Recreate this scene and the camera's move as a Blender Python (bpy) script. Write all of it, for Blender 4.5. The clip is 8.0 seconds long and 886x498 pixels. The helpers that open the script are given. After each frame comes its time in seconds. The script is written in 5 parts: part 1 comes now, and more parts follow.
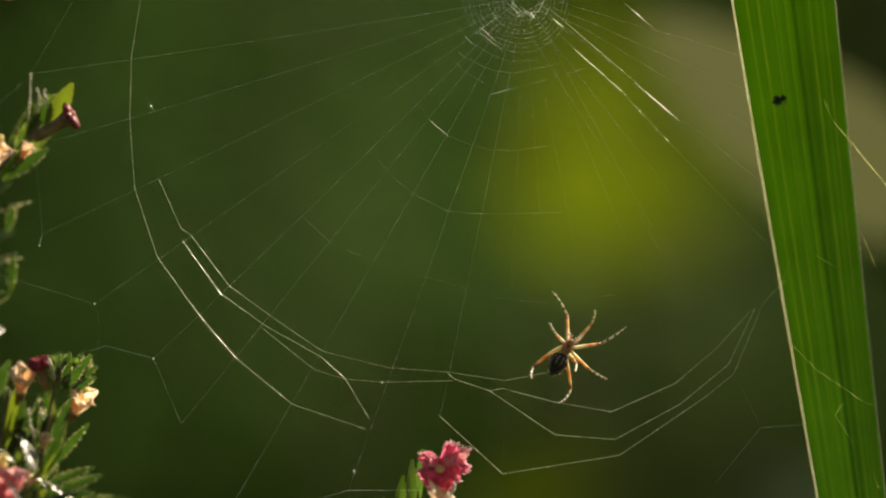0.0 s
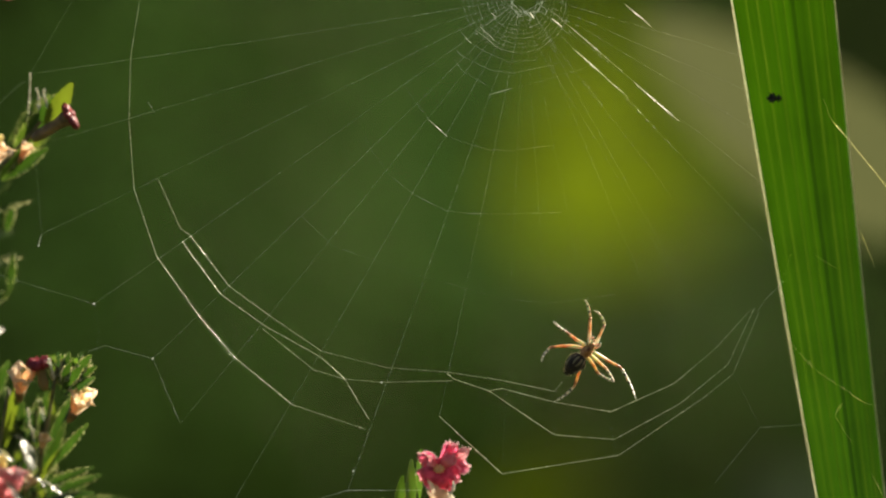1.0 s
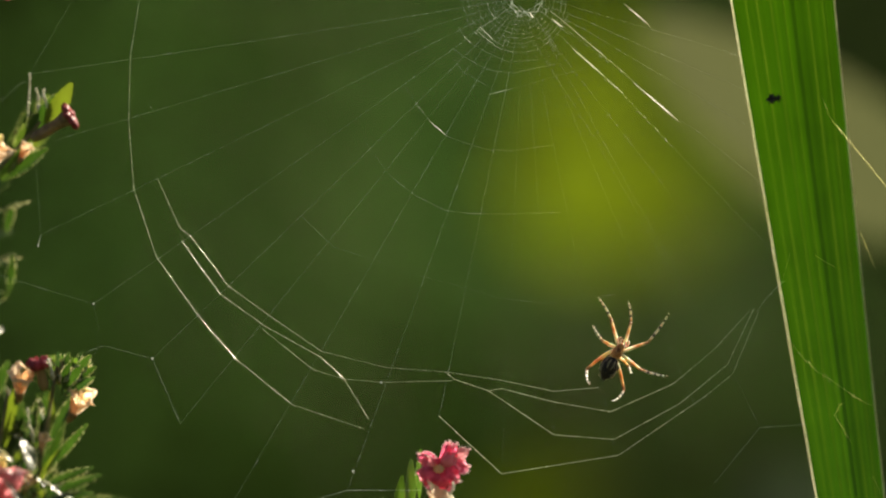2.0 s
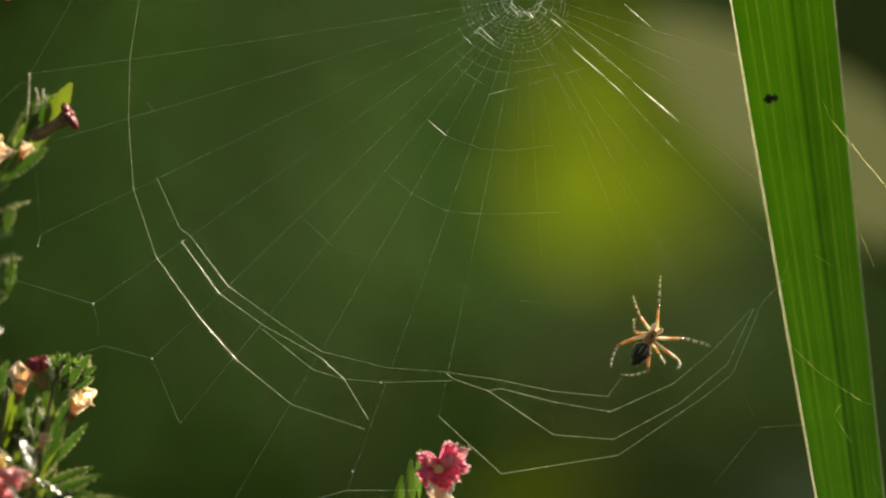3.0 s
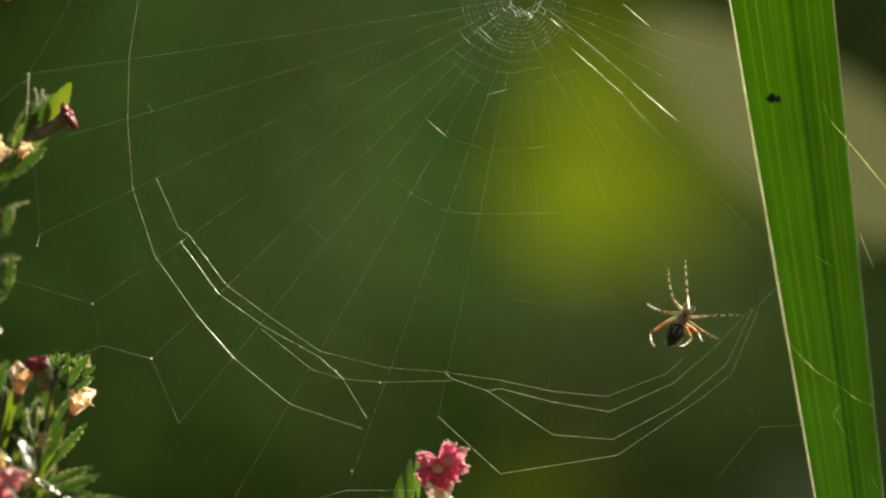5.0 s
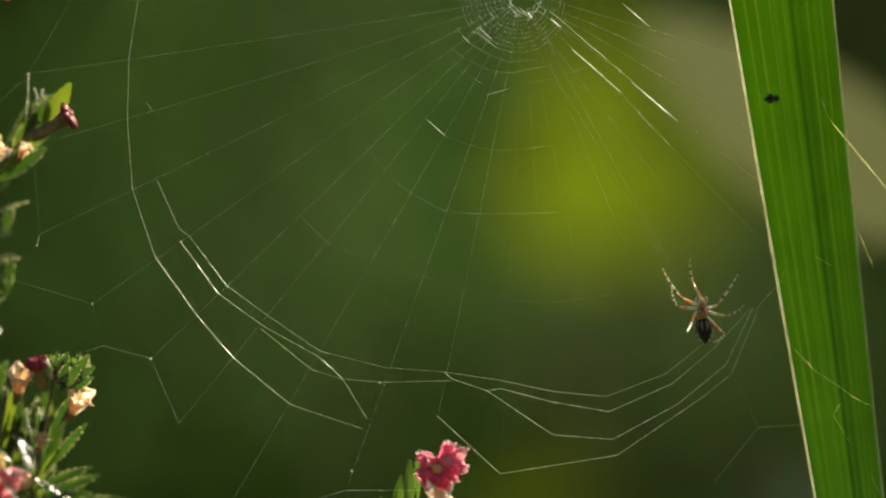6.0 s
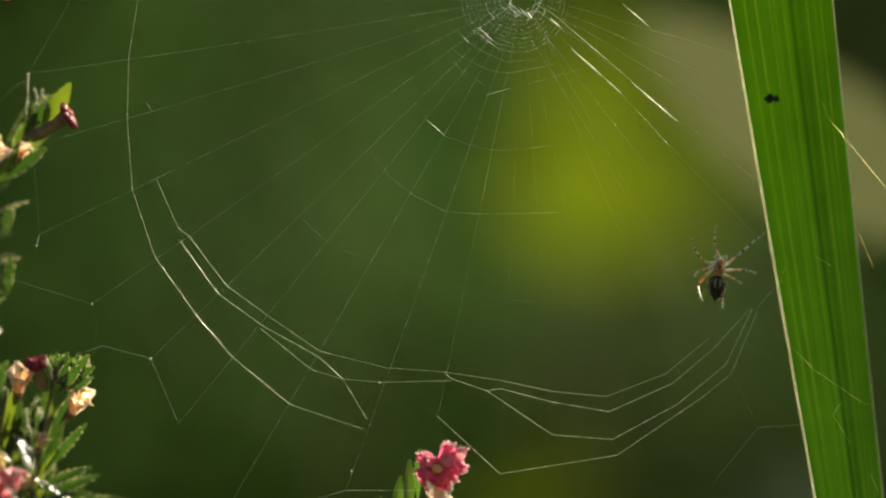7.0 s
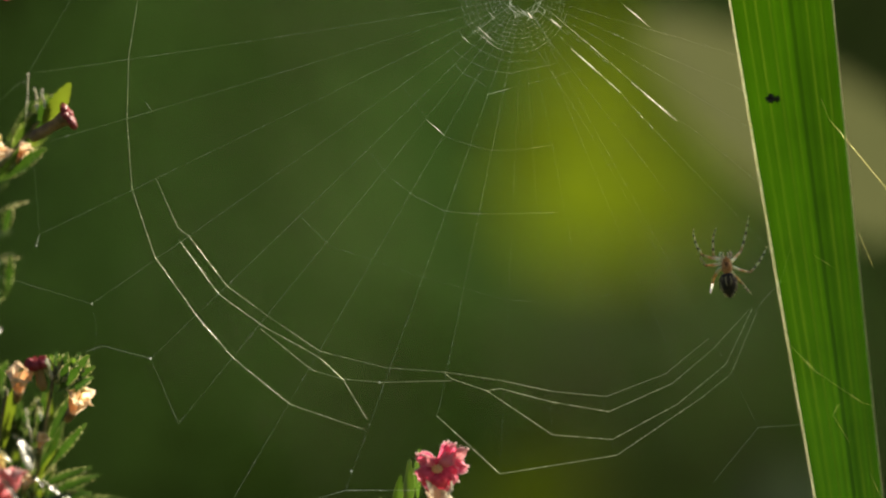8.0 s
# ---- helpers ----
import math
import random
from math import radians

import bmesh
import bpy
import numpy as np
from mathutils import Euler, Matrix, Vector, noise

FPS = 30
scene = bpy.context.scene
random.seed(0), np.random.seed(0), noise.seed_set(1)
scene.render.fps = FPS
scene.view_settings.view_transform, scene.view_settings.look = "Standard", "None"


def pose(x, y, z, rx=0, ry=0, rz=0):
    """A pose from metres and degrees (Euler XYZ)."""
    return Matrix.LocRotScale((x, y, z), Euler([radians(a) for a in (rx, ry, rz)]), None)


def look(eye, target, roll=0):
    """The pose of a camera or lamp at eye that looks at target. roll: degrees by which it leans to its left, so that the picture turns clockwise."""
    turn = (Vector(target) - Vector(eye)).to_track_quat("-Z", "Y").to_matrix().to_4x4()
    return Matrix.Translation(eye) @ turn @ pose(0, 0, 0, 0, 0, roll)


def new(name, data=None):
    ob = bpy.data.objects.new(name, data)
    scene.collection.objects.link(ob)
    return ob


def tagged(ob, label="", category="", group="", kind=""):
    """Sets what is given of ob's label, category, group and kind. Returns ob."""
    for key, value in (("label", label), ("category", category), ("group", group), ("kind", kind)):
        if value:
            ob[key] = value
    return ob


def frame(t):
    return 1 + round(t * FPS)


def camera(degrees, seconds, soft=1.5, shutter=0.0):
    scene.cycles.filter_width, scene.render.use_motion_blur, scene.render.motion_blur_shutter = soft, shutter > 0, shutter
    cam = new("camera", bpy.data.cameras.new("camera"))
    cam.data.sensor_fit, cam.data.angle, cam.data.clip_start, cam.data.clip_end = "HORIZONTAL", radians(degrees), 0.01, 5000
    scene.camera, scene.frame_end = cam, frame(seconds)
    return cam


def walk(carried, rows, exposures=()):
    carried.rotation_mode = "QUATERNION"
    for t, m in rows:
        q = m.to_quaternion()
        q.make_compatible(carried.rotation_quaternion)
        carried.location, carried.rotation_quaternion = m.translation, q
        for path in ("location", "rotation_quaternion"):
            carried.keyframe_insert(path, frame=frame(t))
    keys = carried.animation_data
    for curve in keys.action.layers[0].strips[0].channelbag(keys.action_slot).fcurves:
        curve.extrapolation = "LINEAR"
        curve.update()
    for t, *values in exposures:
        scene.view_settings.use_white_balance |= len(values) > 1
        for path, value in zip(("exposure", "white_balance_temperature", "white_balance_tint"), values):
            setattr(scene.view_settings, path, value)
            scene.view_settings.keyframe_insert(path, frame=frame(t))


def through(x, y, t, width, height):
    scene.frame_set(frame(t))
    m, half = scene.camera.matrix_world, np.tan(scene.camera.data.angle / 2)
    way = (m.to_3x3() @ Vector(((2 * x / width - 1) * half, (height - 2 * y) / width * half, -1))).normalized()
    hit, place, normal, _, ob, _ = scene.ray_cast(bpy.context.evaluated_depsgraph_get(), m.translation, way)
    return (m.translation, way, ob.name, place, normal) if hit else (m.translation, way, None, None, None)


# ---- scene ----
# ---- camera ----
# A long lens one metre from an upright orb web. The view's centre is 0.9 m above the ground.
MID = 0.9
cam = camera(8.966, 8.0, soft=2.1, shutter=0.5)
cam.data.dof.use_dof = True
cam.data.dof.focus_distance = 1.0
cam.data.dof.aperture_fstop = 5.6
EYE = (0.0, -1.0, MID)
SWAY = [(0.0, 0.45), (1.0, 0.33), (3.0, 0.22), (4.0, 0.13), (6.0, 0.03), (7.0, 0.0), (8.0, -0.02)]
walk(cam, [(t, look(EYE, (-s * 0.001, 0.0, MID))) for t, s in SWAY], [(0.0, 0.92, 7700, 10), (0.3, 1.21, 7200, 8), (8.0, 1.21, 7200, 8)])

# ---- light ----
SUN_DIR = Vector((0.80, 0.75, 0.74)).normalized()
world = bpy.data.worlds.new("sky")
scene.world = world
world.use_nodes = True
wn = world.node_tree
sky = wn.nodes.new("ShaderNodeTexSky")
sky.sky_type = "NISHITA"
sky.sun_disc = False
sky.sun_elevation = math.asin(SUN_DIR.z)
sky.sun_rotation = math.atan2(SUN_DIR.x, SUN_DIR.y)
sky.air_density = 0.45
sky.dust_density = 4.0
sky.ozone_density = 0.3
wn.links.new(sky.outputs[0], wn.nodes["Background"].inputs[0])
wn.nodes["Background"].inputs[1].default_value = 0.06
sun = new("sun", bpy.data.lights.new("sun", "SUN"))
sun.data.energy = 5.0
sun.data.angle = radians(0.53)
sun.data.color = (1.0, 0.93, 0.80)
sun.matrix_world = look(SUN_DIR * 20, (0, 0, 0))


# ---- materials ----
def nodes_of(name):
    m = bpy.data.materials.new(name)
    m.use_nodes = True
    m.node_tree.nodes.clear()
    return m, m.node_tree.nodes, m.node_tree.links


def mottle(nd, ln, colour_a, colour_b, scale, detail=4.0, coords="Object", low=0.35, high=0.65):
    """A colour that wanders between two at two scales."""
    tc = nd.new("ShaderNodeTexCoord")
    n1 = nd.new("ShaderNodeTexNoise")
    n1.inputs["Scale"].default_value = scale
    n1.inputs["Detail"].default_value = detail
    ln.new(tc.outputs[coords], n1.inputs["Vector"])
    ramp = nd.new("ShaderNodeValToRGB")
    ramp.color_ramp.elements[0].position = low
    ramp.color_ramp.elements[1].position = high
    ramp.color_ramp.elements[0].color = (*colour_a, 1)
    ramp.color_ramp.elements[1].color = (*colour_b, 1)
    ln.new(n1.outputs["Fac"], ramp.inputs["Fac"])
    return ramp.outputs["Color"], n1


def thin_surface(name, a, b, scale, through_colour, through_share, rough=0.45, gloss=0.06, bump=0.3, per_piece=0.0, edge=None, low=0.35, high=0.65):
    """A leaf or petal: it reflects, lets light through and shines a little."""
    m, nd, ln = nodes_of(name)
    col, n1 = mottle(nd, ln, a, b, scale, low=low, high=high)
    if per_piece:
        info = nd.new("ShaderNodeObjectInfo")
        hsv = nd.new("ShaderNodeHueSaturation")
        mp = nd.new("ShaderNodeMapRange")
        mp.inputs["To Min"].default_value = 1 - per_piece
        mp.inputs["To Max"].default_value = 1 + per_piece
        ln.new(info.outputs["Random"], mp.inputs["Value"])
        ln.new(mp.outputs[0], hsv.inputs["Value"])
        ln.new(col, hsv.inputs["Color"])
        col = hsv.outputs[0]
    dif = nd.new("ShaderNodeBsdfDiffuse")
    tr = nd.new("ShaderNodeBsdfTranslucent")
    # on leaves this paints a sunlit rim; on petals it is their pale edge
    if edge:
        uv = nd.new("ShaderNodeTexCoord")
        sep = nd.new("ShaderNodeSeparateXYZ")
        ln.new(uv.outputs["UV"], sep.inputs[0])
        rag = nd.new("ShaderNodeMath")
        rag.operation = "MULTIPLY_ADD"
        rag.inputs[1].default_value = 0.5
        ln.new(n1.outputs["Fac"], rag.inputs[0])
        ln.new(sep.outputs["Y"], rag.inputs[2])
        fade = nd.new("ShaderNodeMapRange")
        fade.inputs["From Min"].default_value = 1.10
        fade.inputs["From Max"].default_value = 1.26
        ln.new(rag.outputs[0], fade.inputs["Value"])
        pale = nd.new("ShaderNodeMix")
        pale.data_type = "RGBA"
        ln.new(fade.outputs[0], pale.inputs["Factor"])
        ln.new(col, pale.inputs["A"])
        pale.inputs["B"].default_value = (*edge, 1)
        col = pale.outputs["Result"]
    tint = nd.new("ShaderNodeMix")
    tint.data_type = "RGBA"
    tint.inputs["A"].default_value = (*through_colour, 1)
    ln.new(col, tint.inputs["B"])
    tint.inputs["Factor"].default_value = 0.55 if edge else 0.3
    ln.new(col, dif.inputs["Color"])
    ln.new(tint.outputs["Result"], tr.inputs["Color"])
    mix = nd.new("ShaderNodeMixShader")
    mix.inputs[0].default_value = through_share
    ln.new(dif.outputs[0], mix.inputs[1])
    ln.new(tr.outputs[0], mix.inputs[2])
    gl = nd.new("ShaderNodeBsdfGlossy")
    gl.inputs["Roughness"].default_value = rough
    mix2 = nd.new("ShaderNodeMixShader")
    mix2.inputs[0].default_value = gloss
    ln.new(mix.outputs[0], mix2.inputs[1])
    ln.new(gl.outputs[0], mix2.inputs[2])
    bp = nd.new("ShaderNodeBump")
    bp.inputs["Strength"].default_value = bump
    bp.inputs["Distance"].default_value = 0.0003
    ln.new(n1.outputs["Fac"], bp.inputs["Height"])
    for sh in (dif, gl, tr):
        ln.new(bp.outputs[0], sh.inputs["Normal"])
    out = nd.new("ShaderNodeOutputMaterial")
    ln.new(mix2.outputs[0], out.inputs[0])
    return m


def solid(name, a, b, scale, rough=0.6, bump=0.4, coords="Object", through=0.0, dist=0.0003, flesh=0.0):
    m, nd, ln = nodes_of(name)
    col, n1 = mottle(nd, ln, a, b, scale, coords=coords)
    bs = nd.new("ShaderNodeBsdfPrincipled")
    bs.inputs["Roughness"].default_value = rough
    ln.new(col, bs.inputs["Base Color"])
    bp = nd.new("ShaderNodeBump")
    bp.inputs["Strength"].default_value = bump
    bp.inputs["Distance"].default_value = dist
    ln.new(n1.outputs["Fac"], bp.inputs["Height"])
    ln.new(bp.outputs[0], bs.inputs["Normal"])
    sh = bs.outputs[0]
    if flesh:
        bs.inputs["Subsurface Weight"].default_value = 0.9
        bs.inputs["Subsurface Radius"].default_value = (1.0, 0.5, 0.25)
        bs.inputs["Subsurface Scale"].default_value = flesh
    if through:
        tr = nd.new("ShaderNodeBsdfTranslucent")
        ln.new(col, tr.inputs["Color"])
        mx = nd.new("ShaderNodeMixShader")
        mx.inputs[0].default_value = through
        ln.new(sh, mx.inputs[1])
        ln.new(tr.outputs[0], mx.inputs[2])
        sh = mx.outputs[0]
    out = nd.new("ShaderNodeOutputMaterial")
    ln.new(sh, out.inputs[0])
    return m


def silk(name, tone, through=0.5, rough=0.22):
    m, nd, ln = nodes_of(name)
    tr = nd.new("ShaderNodeBsdfTranslucent")
    tr.inputs["Color"].default_value = (*tone, 1)
    gl = nd.new("ShaderNodeBsdfGlossy")
    gl.inputs["Roughness"].default_value = rough
    gl.inputs["Color"].default_value = (*tone, 1)
    mx = nd.new("ShaderNodeMixShader")
    mx.inputs[0].default_value = 1 - through
    ln.new(tr.outputs[0], mx.inputs[1])
    ln.new(gl.outputs[0], mx.inputs[2])
    out = nd.new("ShaderNodeOutputMaterial")
    ln.new(mx.outputs[0], out.inputs[0])
    return m


def banded(name, stops, through=0.5, depth=0.0002):
    """A spider's leg: colours in rings along its length."""
    m, nd, ln = nodes_of(name)
    uv = nd.new("ShaderNodeTexCoord")
    sep = nd.new("ShaderNodeSeparateXYZ")
    ln.new(uv.outputs["UV"], sep.inputs[0])
    ns = nd.new("ShaderNodeTexNoise")
    ns.inputs["Scale"].default_value = 9.0
    ln.new(uv.outputs["UV"], ns.inputs["Vector"])
    ad = nd.new("ShaderNodeMath")
    ad.operation = "MULTIPLY_ADD"
    ad.inputs[1].default_value = 0.04
    ln.new(ns.outputs["Fac"], ad.inputs[0])
    ln.new(sep.outputs["Y"], ad.inputs[2])
    ramp = nd.new("ShaderNodeValToRGB")
    el = ramp.color_ramp.elements
    while len(el) < len(stops):
        el.new(1.0)
    for e, (p, c) in zip(el, stops):
        e.position = min(1, p + 0.03)
        e.color = (*c, 1)
    ln.new(ad.outputs[0], ramp.inputs["Fac"])
    bs = nd.new("ShaderNodeBsdfPrincipled")
    bs.inputs["Roughness"].default_value = 0.34
    bs.inputs["Specular IOR Level"].default_value = 0.5
    bs.inputs["Sheen Weight"].default_value = 0.08
    bs.inputs["Subsurface Weight"].default_value = through
    bs.inputs["Subsurface Radius"].default_value = (1.0, 0.72, 0.45)
    bs.inputs["Subsurface Scale"].default_value = depth
    ln.new(ramp.outputs[0], bs.inputs["Base Color"])
    out = nd.new("ShaderNodeOutputMaterial")
    ln.new(bs.outputs[0], out.inputs[0])
    return m


def blade_material():
    """A strap leaf seen against the sun: veins run along it."""
    m, nd, ln = nodes_of("strap_leaf")
    uv = nd.new("ShaderNodeTexCoord")
    mp = nd.new("ShaderNodeMapping")
    mp.inputs["Scale"].default_value = (44.0, 1.3, 1.0)
    ln.new(uv.outputs["UV"], mp.inputs["Vector"])
    veins = nd.new("ShaderNodeTexNoise")
    veins.inputs["Scale"].default_value = 1.0
    veins.inputs["Detail"].default_value = 3.0
    ln.new(mp.outputs[0], veins.inputs["Vector"])
    ramp = nd.new("ShaderNodeValToRGB")
    el = ramp.color_ramp.elements
    el[0].position, el[0].color = 0.34, (0.0190, 0.065, 0.0012, 1)
    el[1].position, el[1].color = 0.58, (0.0228, 0.074, 0.0014, 1)
    hi = el.new(0.69)
    hi.color = (0.029, 0.083, 0.0020, 1)
    ln.new(veins.outputs["Fac"], ramp.inputs["Fac"])
    spots = nd.new("ShaderNodeTexNoise")
    spots.inputs["Scale"].default_value = 120.0
    spots.inputs["Detail"].default_value = 5.0
    ln.new(uv.outputs["Object"], spots.inputs["Vector"])
    sr = nd.new("ShaderNodeMapRange")
    sr.inputs["From Min"].default_value = 0.3
    sr.inputs["From Max"].default_value = 0.7
    sr.inputs["To Min"].default_value = 0.85
    sr.inputs["To Max"].default_value = 1.1
    ln.new(spots.outputs["Fac"], sr.inputs["Value"])
    hsv = nd.new("ShaderNodeHueSaturation")
    ln.new(sr.outputs[0], hsv.inputs["Value"])
    ln.new(ramp.outputs[0], hsv.inputs["Color"])
    dif = nd.new("ShaderNodeBsdfDiffuse")
    tr = nd.new("ShaderNodeBsdfTranslucent")
    gl = nd.new("ShaderNodeBsdfGlossy")
    gl.inputs["Roughness"].default_value = 0.4
    ln.new(hsv.outputs[0], dif.inputs["Color"])
    ln.new(hsv.outputs[0], tr.inputs["Color"])
    mx = nd.new("ShaderNodeMixShader")
    mx.inputs[0].default_value = 0.55
    ln.new(dif.outputs[0], mx.inputs[1])
    ln.new(tr.outputs[0], mx.inputs[2])
    m2 = nd.new("ShaderNodeMixShader")
    m2.inputs[0].default_value = 0.014
    ln.new(mx.outputs[0], m2.inputs[1])
    ln.new(gl.outputs[0], m2.inputs[2])
    bp = nd.new("ShaderNodeBump")
    bp.inputs["Strength"].default_value = 0.12
    bp.inputs["Distance"].default_value = 0.0003
    ln.new(veins.outputs["Fac"], bp.inputs["Height"])
    for s in (dif, tr, gl):
        ln.new(bp.outputs[0], s.inputs["Normal"])
    out = nd.new("ShaderNodeOutputMaterial")
    ln.new(m2.outputs[0], out.inputs[0])
    return m


PALE = (0.94, 0.88, 0.62)
DARK = (0.035, 0.020, 0.010)
AMBER = (0.62, 0.42, 0.19)
M_THIGH = banded("amber_leg", [(0.0, (0.96, 0.88, 0.64)), (0.35, (0.95, 0.81, 0.52)), (0.60, (0.72, 0.36, 0.10)), (0.78, (0.92, 0.70, 0.36)), (0.92, (0.20, 0.09, 0.03)), (1.0, (0.50, 0.30, 0.14))], 1.0, 0.0008)
M_SHIN = banded("banded_leg", [(0.0, (0.25, 0.13, 0.06)), (0.05, AMBER), (0.15, PALE), (0.19, DARK), (0.235, DARK), (0.28, PALE), (0.40, PALE), (0.435, DARK), (0.49, DARK), (0.53, PALE), (0.64, PALE), (0.67, DARK), (0.715, DARK), (0.75, PALE), (0.84, PALE), (0.865, DARK), (0.895, DARK), (0.925, PALE), (1.0, PALE)], 0.65, 0.00026)
M_CARAPACE = solid("carapace_brown", (0.50, 0.18, 0.045), (0.82, 0.46, 0.18), 1300, 0.32, 0.5, flesh=0.0002)
M_STERNUM = solid("sternum_dark", (0.15, 0.040, 0.010), (0.30, 0.09, 0.025), 1200, 0.35, 0.3)
M_ABDOMEN = solid("abdomen_dark", (0.010, 0.007, 0.004), (0.060, 0.036, 0.015), 620, 0.7, 0.5)
M_MARK = solid("abdomen_pale", (0.22, 0.18, 0.08), (0.50, 0.42, 0.24), 1500, 0.5, 0.3, through=0.2)
M_PALP = solid("palp_pale", (0.62, 0.50, 0.34), (0.92, 0.86, 0.74), 1500, 0.4, 0.2, flesh=0.0005)
M_HAIR = silk("pale_hair", (0.86, 0.72, 0.46), 0.75, 0.3)
M_SILK = silk("silk", (0.80, 0.86, 0.80))
# shaded copy of the silk: warm light off the leaf is put into its tone
M_SILK_WARM = silk("shaded_silk", (0.94, 0.92, 0.48), 0.6)
M_SILK_THICK = silk("sticky_silk", (0.88, 0.93, 0.72), 0.4)
# near-white silk for glints that are built as shapes
M_SILK_GLINT = silk("glint_silk", (0.97, 0.95, 0.88), 0.85, 0.3)
M_BLADE = blade_material()
M_VEIN = thin_surface("leaf_vein", (0.026, 0.080, 0.002), (0.085, 0.140, 0.010), 85, (0.062, 0.115, 0.006), 0.57, 0.45, 0.01, 0.2, low=0.44, high=0.66)
M_MARGIN = solid("leaf_margin_cream", (0.66, 0.60, 0.34), (0.86, 0.80, 0.54), 300, 0.35, 0.2, through=0.8)
# its edge colour is a painted sunlit rim
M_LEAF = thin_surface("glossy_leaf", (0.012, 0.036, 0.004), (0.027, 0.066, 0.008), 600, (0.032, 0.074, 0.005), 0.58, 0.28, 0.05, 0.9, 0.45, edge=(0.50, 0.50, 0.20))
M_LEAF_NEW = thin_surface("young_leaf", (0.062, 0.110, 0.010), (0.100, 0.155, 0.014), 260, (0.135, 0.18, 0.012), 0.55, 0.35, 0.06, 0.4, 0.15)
# next two: lighter copies of the glossy leaf, with sunlight put into the colour
M_LEAF_BACKLIT = thin_surface("backlit_leaf", (0.048, 0.110, 0.008), (0.074, 0.150, 0.012), 260, (0.090, 0.185, 0.012), 0.55, 0.35, 0.05, 0.4, 0.15, edge=(0.26, 0.36, 0.08))
M_LEAF_HALF_LIT = thin_surface("half_lit_leaf", (0.034, 0.072, 0.008), (0.058, 0.105, 0.012), 400, (0.075, 0.125, 0.010), 0.56, 0.32, 0.05, 0.6, 0.2, edge=(0.42, 0.46, 0.14))
# near-white beads that imitate sun glints on the leaf teeth
M_TOOTH_GLINT = solid("leaf_tooth_glint", (0.70, 0.68, 0.42), (0.94, 0.92, 0.70), 900, 0.2, 0.1, through=0.8)
M_TWIG = solid("twig_bark", (0.10, 0.085, 0.03), (0.24, 0.19, 0.07), 500, 0.7, 0.6, through=0.1)
M_CALYX = solid("calyx_green", (0.06, 0.11, 0.02), (0.16, 0.20, 0.05), 600, 0.5, 0.4, through=0.3)
M_CRIMSON = thin_surface("petal_crimson", (0.32, 0.024, 0.042), (0.60, 0.10, 0.15), 700, (0.62, 0.05, 0.09), 0.6, 0.4, 0.05, 0.6, 0.15, edge=(0.62, 0.16, 0.2))
M_DUSKY = thin_surface("petal_dusky_red", (0.22, 0.028, 0.034), (0.44, 0.08, 0.09), 700, (0.46, 0.05, 0.08), 0.4, 0.4, 0.05, 0.6, 0.15, edge=(0.42, 0.10, 0.13))
M_CALYX_BROWN = solid("calyx_brown", (0.20, 0.13, 0.05), (0.40, 0.27, 0.12), 600, 0.5, 0.4, through=0.3)
M_PEACH = thin_surface("petal_peach", (0.86, 0.60, 0.40), (0.95, 0.82, 0.62), 500, (0.95, 0.72, 0.48), 0.66, 0.5, 0.02, 0.6, 0.15, edge=(0.95, 0.84, 0.64))
M_PINK = thin_surface("petal_pink", (0.46, 0.04, 0.11), (0.80, 0.21, 0.33), 1100, (0.90, 0.13, 0.27), 0.66, 0.4, 0.06, 1.0, 0.2, edge=(0.90, 0.52, 0.60))
M_ROSE = thin_surface("petal_rose", (0.62, 0.16, 0.20), (0.82, 0.36, 0.38), 500, (0.86, 0.28, 0.32), 0.55, 0.4, 0.08, 0.8, 0.15, edge=(0.92, 0.62, 0.62))
M_FUZZ = silk("petal_fuzz", (0.95, 0.80, 0.78), 0.75, 0.4)
M_STIGMA = solid("stigma_yellow", (0.84, 0.72, 0.36), (0.94, 0.90, 0.64), 1500, 0.6, 0.5, through=0.75)
M_DRY = solid("dry_style_white", (0.70, 0.68, 0.56), (0.92, 0.91, 0.82), 1200, 0.6, 0.6, through=0.5)
M_FLY = solid("fly_black", (0.010, 0.007, 0.003), (0.035, 0.025, 0.010), 2500, 0.7, 0.4)
M_WING = thin_surface("fly_wing", (0.04, 0.035, 0.02), (0.09, 0.08, 0.05), 1500, (0.12, 0.11, 0.06), 0.5, 0.4, 0.04, 0.2)
M_HEDGE = thin_surface("hedge_leaf", (0.0175, 0.0345, 0.008), (0.0255, 0.049, 0.010), 2.5, (0.0285, 0.056, 0.0095), 0.4, 0.8, 0.0, 0.2)
M_HEDGE_SHADE = solid("hedge_inner_shade", (0.014, 0.019, 0.008), (0.023, 0.031, 0.011), 6.0, 0.9, 0.5, dist=0.02)
M_SAPLING = thin_surface("sapling_leaf", (0.063, 0.136, 0.035), (0.084, 0.175, 0.0445), 12.0, (0.088, 0.190, 0.043), 0.45, 0.8, 0.0, 0.2)
M_DARK_BUSH = thin_surface("dark_bush_leaf", (0.033, 0.053, 0.016), (0.051, 0.081, 0.023), 12.0, (0.042, 0.072, 0.019), 0.3, 0.7, 0.0, 0.2)
M_BROWN_BUSH = thin_surface("brown_bush_leaf", (0.020, 0.027, 0.005), (0.028, 0.038, 0.007), 12.0, (0.028, 0.039, 0.007), 0.3, 0.7, 0.0, 0.2)
M_BIG = thin_surface("sunlit_leaf", (0.050, 0.082, 0.003), (0.075, 0.11, 0.004), 30, (0.094, 0.132, 0.003), 0.6, 0.5, 0.03, 0.3)
M_OLIVE = thin_surface("olive_leaf", (0.050, 0.057, 0.023), (0.068, 0.077, 0.031), 30, (0.075, 0.085, 0.036), 0.5, 0.6, 0.02, 0.3)
